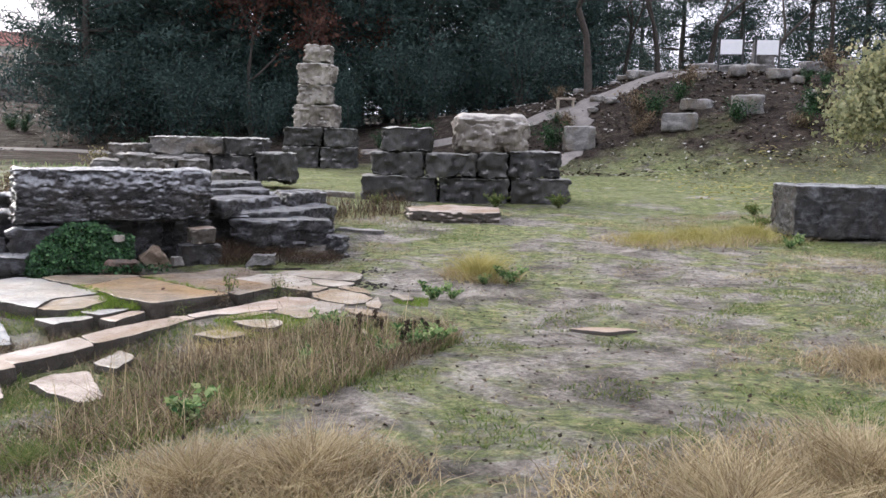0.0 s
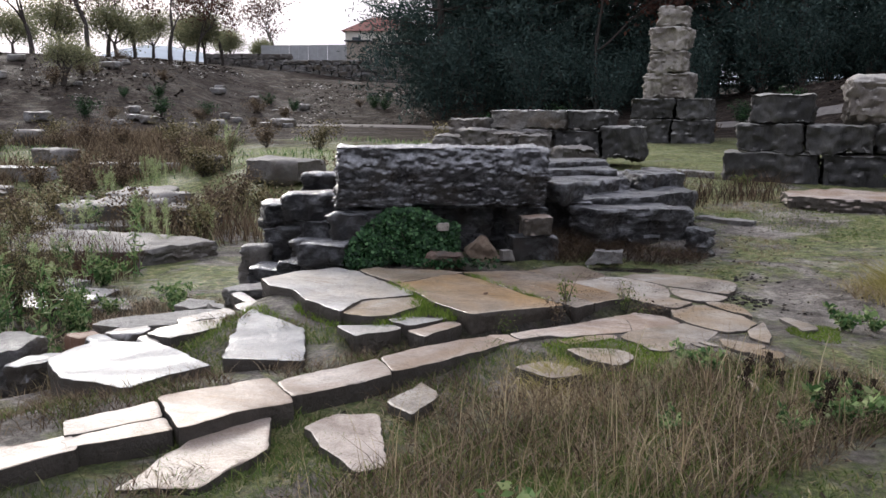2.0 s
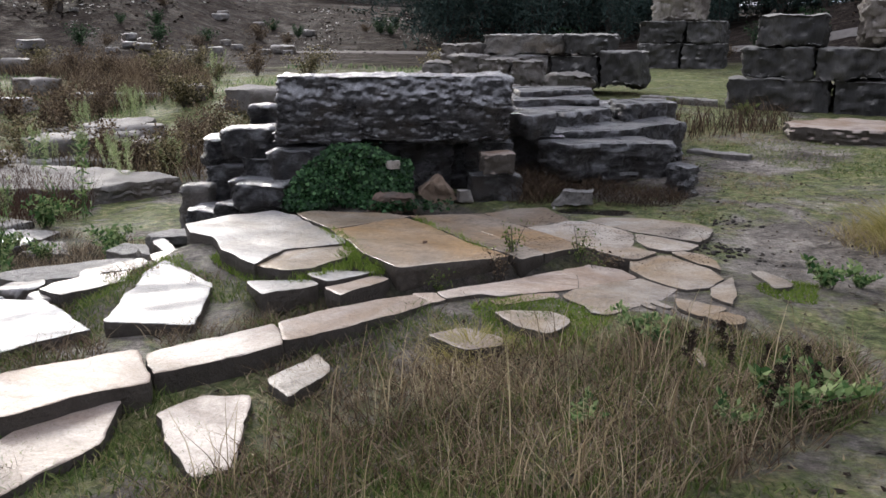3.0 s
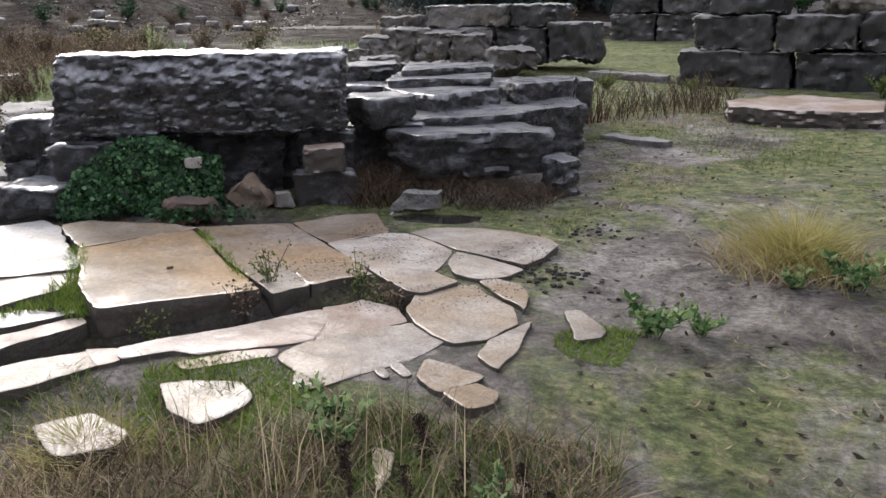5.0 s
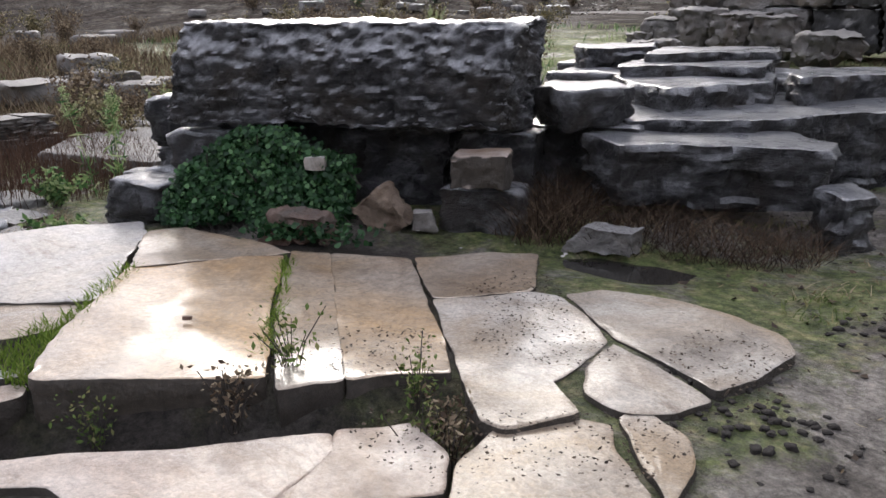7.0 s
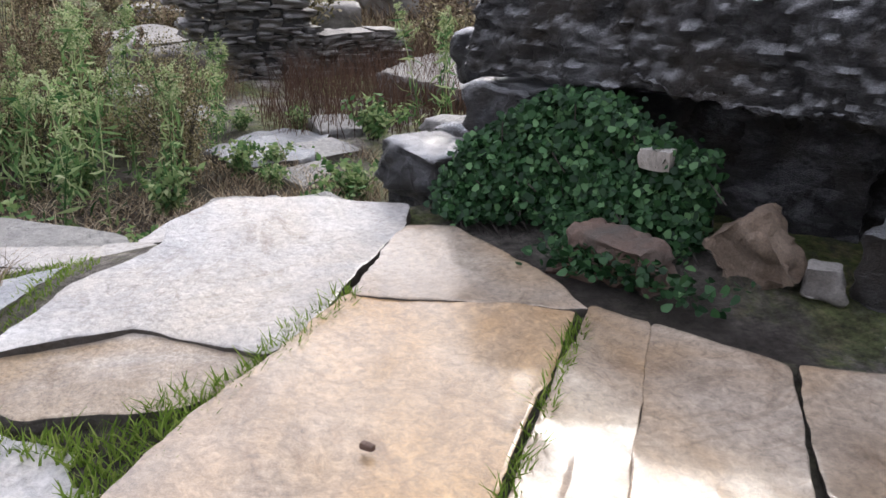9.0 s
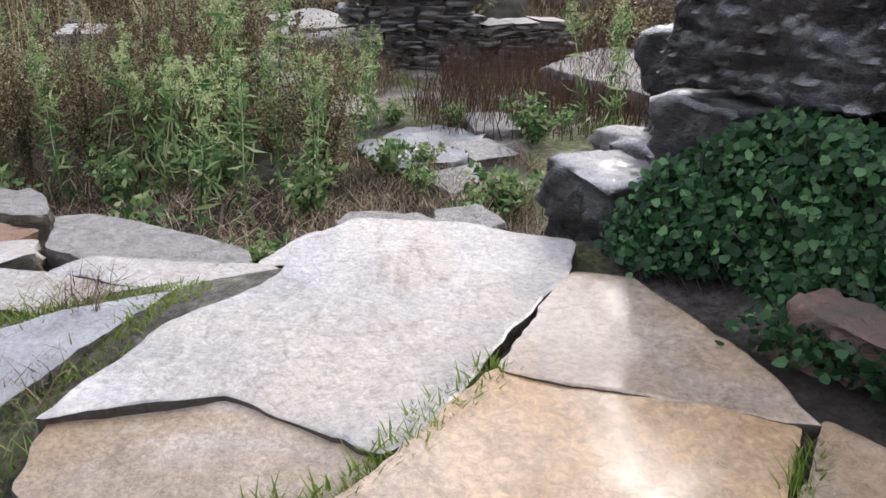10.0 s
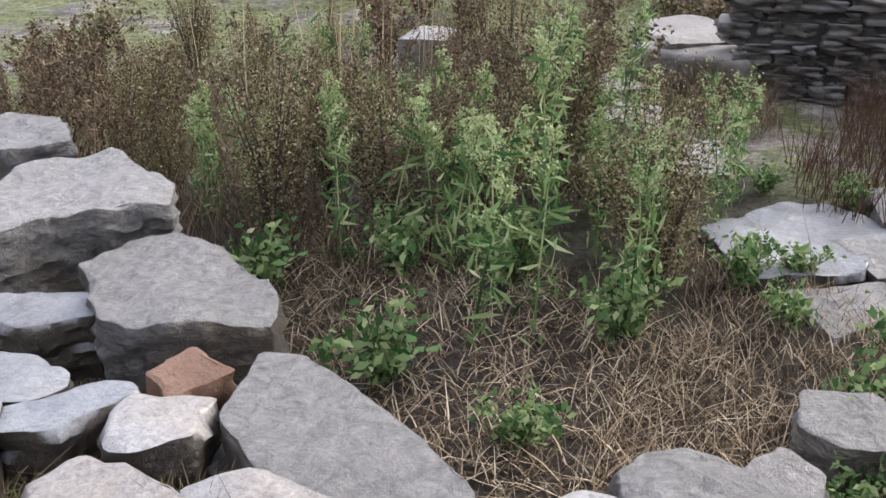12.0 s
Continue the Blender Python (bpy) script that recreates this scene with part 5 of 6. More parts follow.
def sign_board(x, y, label):
    sign = tagged(new("information_board"), label, "sign")
    box_part("board", (1.0, 0.04, 0.68), (0, 0, 1.36), M_WHITE, sign)
    for px in (-0.54, 0.54):
        box_part("post", (0.09, 0.09, 1.95), (px, 0, 0.85), M_POST, sign)
    sign.matrix_basis = pose(x, y, gz(x, y), 0, 0, -12)


sign_board(13.2, 42.0, "white information board on dark posts")
sign_board(15.0, 42.2, "white information board on two dark posts")
bench = tagged(new("bench"), "small pale wooden stool beside the path", "bench")
box_part("seat", (0.8, 0.4, 0.08), (0, 0, 0.45), M_WOOD, bench)
for px in (-0.32, 0.32):
    box_part("leg", (0.09, 0.36, 0.46), (px, 0, 0.21), M_WOOD, bench)
place(bench, 4.9, 38.0)


def path_strip(name, pts, width, label):
    """A trodden path draped over the ground."""
    line = []
    for k in range(len(pts) - 1):
        for j in range(14):
            u = j / 14
            line.append((pts[k][0] + u * (pts[k + 1][0] - pts[k][0]), pts[k][1] + u * (pts[k + 1][1] - pts[k][1])))
    line = np.array(line + [pts[-1]])
    for _ in range(6):
        line[1:-1] = (line[:-2] + 2 * line[1:-1] + line[2:]) / 4
    d = np.gradient(line, axis=0)
    nrm = np.stack([-d[:, 1], d[:, 0]], 1) / np.linalg.norm(d, axis=1, keepdims=True)
    rows = []
    for k in range(5):
        w = width * (k / 4 - 0.5) * (1 + 0.25 * np.sin(np.arange(len(line)) * 0.9 + k))
        p = line + nrm * w[:, None]
        rows.append(np.stack([p[:, 0], p[:, 1], ground_z(p[:, 0], p[:, 1]) + (0.07 if 0 < k < 4 else -0.02)], 1))
    v = np.concatenate(rows)
    n = len(line)
    i = (np.arange(4)[:, None] * n + np.arange(n - 1)).ravel()
    tagged(np_part(name, v, np.stack([i, i + 1, i + n + 1, i + n], 1), M_PATH, smooth=True), label, "path", kind="structure")


M_PATH = plain_mat("trodden_grey_earth", (0.22, 0.2, 0.18), 0.9, 0.25, 3, 0, 0.4)
path_strip("path", [(-24, 38.5), (-8, 40), (0, 38.6), (5, 37.6), (9, 39.3), (13, 41.0), (20, 42), (30, 44)], 1.3, "pale trodden path along the foot of the bank")
path_strip("path_branch", [(5.4, 37.4), (5.3, 35.6), (5.0, 33.6), (3.6, 31.6)], 0.9, "narrow path that climbs the bank")


# ---------- ivy on the western half of the great block ----------
def ivy():
    plant = tagged(new("ivy"), "dense dark green ivy growing below the great block", "ivy")
    c, s = math.cos(radians(YAW)), math.sin(radians(YAW))
    u = rng.uniform(-0.05, 1.15, 5600)
    top = np.interp(u, [-0.05, 0.15, 0.4, 0.75, 1.0, 1.25], [0.12, 0.34, 0.54, 0.54, 0.42, 0.34])
    z = rng.uniform(0.0, 1.0, len(u)) * top
    out = 0.05 + 0.3 * (1 - z / 0.65) * (0.75 + 0.25 * np.sin(u * 9)) * np.interp(u, [0, 0.6, 1.0], [1.05, 1.0, 0.45]) + 0.03 * np.sin(z * 23 + u * 11)
    v = -out + rng.normal(0, 0.035, len(u)) + np.abs(rng.normal(0, 0.05, len(u)))
    p = np.stack([-4.95 + c * u - s * v, 10.02 + s * u + c * v, z + 0.03], 1)
    three = np.repeat(p, 3, 0) + rng.normal(0, 0.017, (3 * len(p), 3))
    leaves_mesh("foliage", three, 0.036, M_IVY, plant, 0.85, toward=(0.45, -0.75, 0.65), broad=True)
    segs = []
    for k in range(0, 220):
        a = p[k]
        segs.append((*a, a[0] + rng.normal(0, 0.08), a[1] + abs(rng.normal(0, 0.08)), a[2] - 0.12, 0.003, 0.004))
    tubes_mesh("stem", segs, M_BARK, plant, 4)


ivy()
c_, s_ = math.cos(radians(YAW)), math.sin(radians(YAW))
for u0, n in ((0.93, 300), (1.28, 120)):
    q = np.stack([rng.normal(u0, 0.12, n), rng.normal(-0.5, 0.06, n)], 1)
    pts = np.stack([-4.95 + c_ * q[:, 0] - s_ * q[:, 1], 10.02 + s_ * q[:, 0] + c_ * q[:, 1], rng.uniform(0.03, 0.12, n)], 1)
    tagged(leaves_mesh("ivy_sprig", pts, 0.038, M_IVY, None, 0.9, up_bias=0.6, broad=True), "low ivy sprigs at the slab's edge", "ivy", kind="stuff")


# ---------- the foreground turf, tufts and dead weeds ----------
def in_poly(x, y, poly):
    inside = np.zeros(len(x), bool)
    for k in range(len(poly)):
        (ax, ay), (bx, by) = poly[k], poly[(k + 1) % len(poly)]
        hit = ((ay > y) != (by > y)) & (x < (bx - ax) * (y - ay) / (by - ay + 1e-9) + ax)
        inside ^= hit
    return inside


def ground_points(x, y, dip=0.01):
    return np.stack([x, y, ground_z(x, y) - dip], 1)


def field(name, n, box, height, width, lean, material, label, keep):
    x, y = rng.uniform(box[0], box[1], n), rng.uniform(box[2], box[3], n)
    k = keep(x, y)
    x, y = x[k], y[k]
    ob = blades_mesh(name, ground_points(x, y), height * rng.uniform(0.4, 1.0, len(x)), width, lean, material)
    return tagged(ob, label, "grass", kind="stuff")


PAVE = [(-5.2, 8.6), (-4.4, 10.2), (-2.7, 11.0), (-1.0, 10.7), (-0.3, 9.0), (-0.55, 8.0), (-1.5, 8.1), (-2.3, 7.6), (-3.2, 6.0), (-4.3, 4.2), (-5.5, 6.2)]
WEEDS = [(-2.44, 5.3), (-2.1, 6.6), (-1.74, 7.3), (-0.92, 7.9), (0.0, 8.0), (0.13, 7.2), (-0.16, 6.6), (-0.78, 5.6), (-1.61, 4.6), (-2.3, 4.6)]
field("turf", 260000, (-3.0, 9.0, 0.5, 17.0), 0.055, 0.0045, 1.6, M_GRASS, "short patchy green turf on trodden earth", lambda x, y: (wave(x, y, 0.8, 0.4) + 0.6 * wave(x, y, 0.23, 1.9) > 0.25) & ~in_poly(x, y, PAVE) & (rng.uniform(0, 1, len(x)) < 1.1 - y / 22) & (seg_dist(x, y, -0.3, 9.3, 1.4, 13.5) > 1.5 + 0.5 * wave(x, y, 0.4, 2.0)))
field("dry_turf", 110000, (-3.2, 9.0, 0.5, 18.0), 0.06, 0.004, 2.2, M_STRAW, "short bleached grass between the green turf", lambda x, y: (wave(x, y, 0.9, 2.4) + 0.6 * wave(x, y, 0.27, 4.9) > 0.42) & ~in_poly(x, y, PAVE) & (seg_dist(x, y, -0.3, 9.3, 1.4, 13.5) > 1.6 + 0.5 * wave(x, y, 0.4, 2.0)))
field("green_undergrowth", 30000, (-2.6, 0.4, 4.4, 8.2), 0.1, 0.004, 1.0, M_GRASS, "green grass under the dead weeds", lambda x, y: in_poly(x, y, WEEDS) & (wave(x, y, 0.4, 5.0) > -0.3))
field("dead_weeds", 17000, (-2.6, 0.4, 4.4, 8.2), 0.19, 0.003, 1.8, M_BROWN, "matted brown dead weeds before the kerb", lambda x, y: in_poly(x, y, WEEDS) & (wave(x, y, 0.3, 1.0) > -0.6))
field("straw_grass", 3800, (-2.6, 0.4, 4.4, 8.2), 0.2, 0.0026, 1.8, M_STRAW, "dry straw-coloured grass among dead weeds", lambda x, y: in_poly(x, y, WEEDS) & (wave(x, y, 0.36, 3.0) > -0.2))
field("straw_stalks", 420, (-2.4, 0.2, 4.6, 7.6), 0.55, 0.0026, 0.35, M_STRAW, "tall pale dead stalks", lambda x, y: in_poly(x, y, WEEDS))
field("moss", 42000, (-2.2, -0.2, 6.9, 9.4), 0.04, 0.004, 1.2, M_MOSS, "bright green moss and grass round the slabs", lambda x, y: (np.hypot((x + 1.7) / 0.4, (y - 7.72) / 0.42) < 1 + 0.25 * wave(x, y, 0.12, 1.0)) | (np.hypot((x + 0.3) / 0.3, (y - 8.95) / 0.3) < 0.9))
field("joint_grass", 30000, (-4.6, -2.3, 7.4, 10.0), 0.08, 0.004, 1.0, M_MOSS, "green grass in the joints of the paving", lambda x, y: (seg_dist(x, y, -3.97, 9.12, -3.3, 8.48) < 0.06) | (seg_dist(x, y, -3.42, 8.5, -3.1, 8.3) < 0.1) | (seg_dist(x, y, -3.5, 7.9, -3.25, 8.4) < 0.07) | (seg_dist(x, y, -3.5, 9.78, -2.5, 9.0) < 0.03) | (seg_dist(x, y, -3.9, 7.95, -4.5, 8.3) < 0.05))

field("kerb_grass", 30000, (-5.6, -1.6, 4.0, 7.9), 0.085, 0.0034, 1.5, M_GRASS, "green grass between the kerb stones", lambda x, y: (wave(x, y, 0.35, 4.0) + 0.5 * wave(x, y, 0.13, 2.0) > 0.05) & ~in_poly(x, y, WEEDS))
field("kerb_weeds", 22000, (-5.6, -1.6, 4.0, 7.9), 0.12, 0.003, 2.0, M_BROWN, "brown dead grass between the kerb stones", lambda x, y: (wave(x, y, 0.4, 1.0) + 0.5 * wave(x, y, 0.15, 3.0) > -0.1) & ~in_poly(x, y, WEEDS) & (seg_dist(x, y, -4.3, 4.9, -2.4, 7.9) > 0.24))
for x, y, n, r, h, mt, lab in [
    (0.4, 10.7, 900, 0.42, 0.5, M_GOLD, "big yellow-green grass tuft on bare earth"), (1.3, 3.6, 1500, 0.75, 0.42, M_STRAW, "big bleached grass tuft on trodden earth"), (2.1, 4.1, 1300, 0.7, 0.42, M_STRAW, "broad bleached grass tuft on trodden earth"),
    (-0.65, 4.1, 1300, 0.55, 0.36, M_STRAW, "bleached straw tuft beside dead weeds"), (-1.2, 4.0, 900, 0.5, 0.3, M_STRAW, "yellowish grass tuft beside dead weeds"), (3.4, 6.6, 700, 0.5, 0.3, M_STRAW, "low straw tuft on the turf"),
    (4.1, 14.2, 900, 0.8, 0.35, M_GOLD, "wide yellow grass tuft in the field"), (5.2, 14.8, 900, 0.9, 0.35, M_GOLD, "wide yellow grass tuft in the field"), (3.2, 14.0, 700, 0.7, 0.3, M_GOLD, "wide yellow grass tuft in the field"),
    (-1.9, 7.25, 500, 0.3, 0.22, M_GOLD, "small yellowing tuft beside the kerb"), (-2.3, 4.5, 600, 0.45, 0.2, M_GRASS, "green grass tuft before the kerb")]:
    tuft = place(grass_tuft(n, r, h, 0.0042, mt, lab), x, y)
    tuft["group"] = "grass tufts"

# dead brush round the flat block, and in the hollow beyond
field("dead_brush", 3600, (-3.2, -1.5, 10.9, 12.0), 0.2, 0.0026, 2.3, M_BRUSH, "tangled dead brush under the flat block", lambda x, y: seg_dist(x, y, -3.0, 11.15, -1.7, 11.75) < 0.28)
field("hollow_brush", 3000, (-2.2, 1.0, 14.6, 18.4), 0.55, 0.005, 1.1, M_BRUSH, "tall brown dead weeds in a hollow", lambda x, y: seg_dist(x, y, -2.3, 16.4, -1.3, 17.3) < 0.6)
field("rusty_brush", 1300, (-3.6, -2.0, 14.6, 17.0), 0.8, 0.005, 0.7, M_REDDRY, "rust-coloured dead bush between stones", lambda x, y: np.hypot(x + 2.7, y - 16.0) < 0.5)


# ---------- the sunken western ground ----------
def west_rnd(seed, n, boxes):
    r = random.Random(seed)
    out = []
    for _ in range(n):
        b = r.choice(boxes)
        out.append((r.uniform(b[0], b[1]), r.uniform(b[2], b[3])))
    return out


field("reeds", 12000, (-13.4, -7.2, 9.6, 15.0), 0.6, 0.0034, 0.7, M_REDDRY, "dense dark rust-brown dead reeds", lambda x, y: (seg_dist(x, y, -10.2, 10.8, -12.2, 11.6) < 1.3 + 0.3 * wave(x, y, 0.5, 3.0)) & (x + 0.2 * y < -5.6))
field("dark_weeds", 20000, (-13.5, -6.6, 2.5, 9.6), 0.5, 0.0032, 1.1, M_BROWN, "thicket of brown dead weeds", lambda x, y: (wave(x, y, 0.6, 2.0) > -0.25) & (x + 0.15 * (y - 6) < -7.6 + 0.4 * wave(x, y, 0.4, 5.0)) & (seg_dist(x, y, -8.9, 9.5, -10.6, 8.3) > 0.7))
field("dead_litter", 15000, (-8.8, -5.5, 6.4, 10.2), 0.13, 0.0035, 2.6, M_LYING, "pale broken dead stems lying on the soil", lambda x, y: seg_dist(x, y, -6.6, 8.3, -7.6, 7.4) < 1.1 + 0.4 * wave(x, y, 0.5, 2.0))
field("bare_stalks", 260, (-12.5, -8.5, 3.5, 8.5), 2.0, 0.008, 0.12, M_STRAW, "tall pale bare stalks", lambda x, y: seg_dist(x, y, -10.5, 5.5, -11.3, 7.0) < 0.9)
greens = [tall_weed(600 + k, h, "tall green weed with pale flower heads", M_WEED, M_SEED, 0.32, 0.15, 60, stems=3) for k, h in enumerate((1.25, 1.0, 1.5))]
spread(greens, [(-8.0, 6.9), (-8.3, 7.4), (-8.5, 8.0), (-8.9, 7.6), (-9.4, 8.2), (-9.2, 6.8), (-8.6, 5.6), (-8.9, 5.9), (-10.2, 7.6), (-9.9, 8.3), (-9.6, 9.0), (-9.0, 9.0), (-8.2, 8.4), (-7.9, 7.6), (-7.4, 8.7), (-9.1, 11.3), (-7.3, 8.2), (-9.8, 6.2)], "tall green weeds", 0.75, 1.15)
browns = [tall_weed(620 + k, h, "tall brown weed gone to seed", M_BROWN, M_BROWN, 0.6, 0.08, 90, stems=4, name="brown_weed") for k, h in enumerate((1.0, 1.25))]
spread(browns, west_rnd(5, 34, [(-12.5, -8.6, 3.2, 7.6), (-10.5, -8.2, 7.0, 8.2), (-9.8, -8.4, 3.0, 5.6)]), "brown seeded weeds", 0.8, 1.3)
asters = [shrub(680 + k, (0.34, 0.75 + 0.2 * k), M_OLIVE, "olive-brown feathery bush of dying asters", 5600, 0.019, 14, "aster_bush") for k in range(2)]
spread(asters, [(-7.9, 8.75), (-8.35, 8.7), (-8.6, 7.0), (-9.0, 6.4), (-9.3, 7.3), (-9.6, 5.8), (-8.8, 5.2), (-10.0, 6.9), (-10.4, 5.2), (-8.3, 6.3), (-9.9, 4.4), (-9.2, 4.6), (-10.8, 6.2), (-8.5, 7.7), (-9.5, 8.0), (-11.2, 7.2), (-11.5, 4.6), (-10.4, 8.0), (-7.8, 5.6), (-12.2, 6.4), (-12.8, 4.8), (-11.9, 3.6)], "aster bushes", 0.8, 1.5, 21)
lows = [shrub(640 + k, (0.32, 0.32), M_WEED, "low green leafy plant on damp soil", 420, 0.06, 12, "leafy_plant") for k in range(2)]
spread(lows, [(-7.4, 8.6), (-7.9, 8.0), (-8.0, 7.3), (-6.9, 9.6), (-7.2, 9.9), (-5.5, 8.45), (-6.4, 8.3), (-8.1, 9.2), (-8.3, 9.5), (-8.9, 10.5), (-7.7, 9.4), (-9.7, 9.4), (-6.3, 9.5), (-7.6, 6.6), (-9.5, 9.9), (-6.8, 7.6)], "low green plants", 0.6, 1.3)
bushes = [shrub(650 + k, (0.7, 0.75), mt, lab, 1100, 0.06, 16, "bush") for k, (mt, lab) in enumerate([(M_BROWN, "dark brown dry bush in the sunken ground"), (M_OLIVE, "olive-brown leafy bush in the sunken ground"), (M_BROWN, "brown twiggy leafless bush among weeds")])]
spread(bushes, west_rnd(8, 46, [(-24, -13, 15, 24), (-17, -11, 12.5, 17), (-20, -9, 19, 25), (-12, -8, 14, 18)]) + [(-9.0, 8.3), (-11.5, 5.5), (-12.3, 7.8), (-12.2, 3.0), (-11.4, 2.2), (-13.2, 3.8), (-12.9, 1.6), (-10.6, 2.6), (-13.6, 5.2), (-10.9, 3.9), (-14.2, 2.4)], "bushes in the sunken ground", 0.6, 1.2)
far_green = [tall_weed(660, 1.3, "pale green weed in the sunken ground", M_SEED, M_SEED, 0.4, 0.12, 90, stems=4)]
spread(far_green, west_rnd(9, 16, [(-22, -14, 17, 23), (-13, -10, 13, 16)]), "pale weeds far off", 0.4, 0.75)
# stones of the sunken ground
BROKEN, WEST = "pale grey broken stone with worn edges", "broken stones west of the paving"
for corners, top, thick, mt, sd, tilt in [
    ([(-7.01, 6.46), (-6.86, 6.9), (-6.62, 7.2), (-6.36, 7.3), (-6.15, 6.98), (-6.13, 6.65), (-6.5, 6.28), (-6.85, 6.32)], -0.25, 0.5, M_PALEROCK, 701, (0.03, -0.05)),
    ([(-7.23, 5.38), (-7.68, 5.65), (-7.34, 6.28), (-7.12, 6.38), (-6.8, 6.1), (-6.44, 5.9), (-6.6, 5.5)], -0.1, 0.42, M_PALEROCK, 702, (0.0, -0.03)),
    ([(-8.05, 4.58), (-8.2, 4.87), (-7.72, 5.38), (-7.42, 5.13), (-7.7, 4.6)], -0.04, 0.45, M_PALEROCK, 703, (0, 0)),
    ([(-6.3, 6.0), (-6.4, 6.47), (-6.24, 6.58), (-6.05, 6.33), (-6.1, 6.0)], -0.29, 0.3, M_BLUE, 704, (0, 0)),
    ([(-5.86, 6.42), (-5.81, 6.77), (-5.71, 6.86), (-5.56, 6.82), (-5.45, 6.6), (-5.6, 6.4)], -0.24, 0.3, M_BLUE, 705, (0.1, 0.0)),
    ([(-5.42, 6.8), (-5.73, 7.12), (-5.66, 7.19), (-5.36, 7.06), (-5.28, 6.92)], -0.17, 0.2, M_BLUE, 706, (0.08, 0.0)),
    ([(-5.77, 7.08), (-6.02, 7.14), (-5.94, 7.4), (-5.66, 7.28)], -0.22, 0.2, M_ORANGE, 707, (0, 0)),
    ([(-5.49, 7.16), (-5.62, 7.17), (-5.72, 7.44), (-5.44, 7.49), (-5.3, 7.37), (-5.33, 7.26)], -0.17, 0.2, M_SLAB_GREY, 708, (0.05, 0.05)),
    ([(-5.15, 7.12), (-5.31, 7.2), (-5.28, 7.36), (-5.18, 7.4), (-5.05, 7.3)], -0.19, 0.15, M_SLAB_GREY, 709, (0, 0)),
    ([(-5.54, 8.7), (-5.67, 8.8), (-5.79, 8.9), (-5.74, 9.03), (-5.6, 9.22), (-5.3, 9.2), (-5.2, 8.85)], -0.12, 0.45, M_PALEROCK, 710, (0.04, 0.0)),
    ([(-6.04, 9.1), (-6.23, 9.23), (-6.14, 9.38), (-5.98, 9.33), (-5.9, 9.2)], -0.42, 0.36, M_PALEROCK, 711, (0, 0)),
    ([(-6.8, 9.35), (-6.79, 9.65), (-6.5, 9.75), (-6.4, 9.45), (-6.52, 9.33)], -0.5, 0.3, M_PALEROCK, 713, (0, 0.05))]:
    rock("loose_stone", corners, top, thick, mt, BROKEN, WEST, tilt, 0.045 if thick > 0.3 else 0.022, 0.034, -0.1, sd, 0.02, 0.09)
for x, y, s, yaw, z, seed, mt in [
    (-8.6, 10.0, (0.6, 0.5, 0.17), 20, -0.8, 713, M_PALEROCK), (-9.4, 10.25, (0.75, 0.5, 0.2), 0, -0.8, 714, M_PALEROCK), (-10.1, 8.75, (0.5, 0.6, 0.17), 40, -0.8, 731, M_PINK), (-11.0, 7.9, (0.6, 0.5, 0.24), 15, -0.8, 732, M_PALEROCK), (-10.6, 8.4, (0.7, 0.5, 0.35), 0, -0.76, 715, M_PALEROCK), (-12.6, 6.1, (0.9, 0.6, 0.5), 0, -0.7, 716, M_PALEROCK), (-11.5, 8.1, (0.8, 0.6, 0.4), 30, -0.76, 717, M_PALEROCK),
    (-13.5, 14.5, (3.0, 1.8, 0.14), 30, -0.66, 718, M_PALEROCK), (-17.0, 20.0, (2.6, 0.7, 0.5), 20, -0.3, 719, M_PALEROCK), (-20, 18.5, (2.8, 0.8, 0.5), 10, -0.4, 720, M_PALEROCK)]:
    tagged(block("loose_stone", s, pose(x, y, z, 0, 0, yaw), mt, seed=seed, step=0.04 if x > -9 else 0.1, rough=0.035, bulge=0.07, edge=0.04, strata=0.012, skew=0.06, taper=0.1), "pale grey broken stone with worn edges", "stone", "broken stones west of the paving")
for corners, top, mt, sd in [
    ([(-8.05, 9.25), (-8.35, 9.85), (-9.2, 10.2), (-9.45, 9.5), (-8.75, 8.95)], -0.64, M_BLUE, 741),
    ([(-7.55, 9.6), (-7.9, 9.9), (-8.3, 9.95), (-8.05, 9.4)], -0.66, M_PALEROCK, 742),
    ([(-9.4, 8.6), (-9.8, 9.2), (-10.6, 9.1), (-10.2, 8.4)], -0.6, M_PALEROCK, 743)]:
    rock("flat_rock", corners, top, 0.2, mt, "flat wet grey rock in the sunken ground", WEST, (0, 0), 0.03, 0.03, -0.1, sd, 0.02)
rock("rock_terrace", [(-12.7, 12.2), (-12.9, 13.3), (-11.0, 13.6), (-9.3, 13.4), (-9.75, 12.0), (-11.4, 11.2)], -0.5, 0.3, M_RUBBLE, "broad flat bedrock terrace with shallow steps", WEST, (0, 0), 0.03, 0.04, -0.1, 744, 0.03)
field("dig_brush", 42000, (-26, -8, 12, 28), 0.5, 0.011, 0.9, M_BROWN, "brown dead brush over the sunken ground", lambda x, y: (wave(x, y, 1.6, 2.0) + 0.5 * wave(x, y, 0.6, 4.0) > -0.1) & (y < 4 - 1.15 * x) & (x + 0.25 * y < -4) & ~((x > -13) & (y < 14)))
field("dig_green", 9000, (-26, -8, 12, 28), 0.22, 0.012, 0.8, M_WEED, "grey-green weeds over the sunken ground", lambda x, y: (wave(x, y, 1.4, 5.0) + 0.5 * wave(x, y, 0.5, 1.0) > 0.35) & (x + 0.25 * y < -4) & ~((x > -13) & (y < 14)))
rubble_wall("dry_stone_wall", 1.4, 1.1, pose(-13.05, 10.6, -0.75, 0, 0, -84), "layered grey dry-stone wall of thin stones", 730, (0.34, 0.1), 0.5, M_PALEROCK)
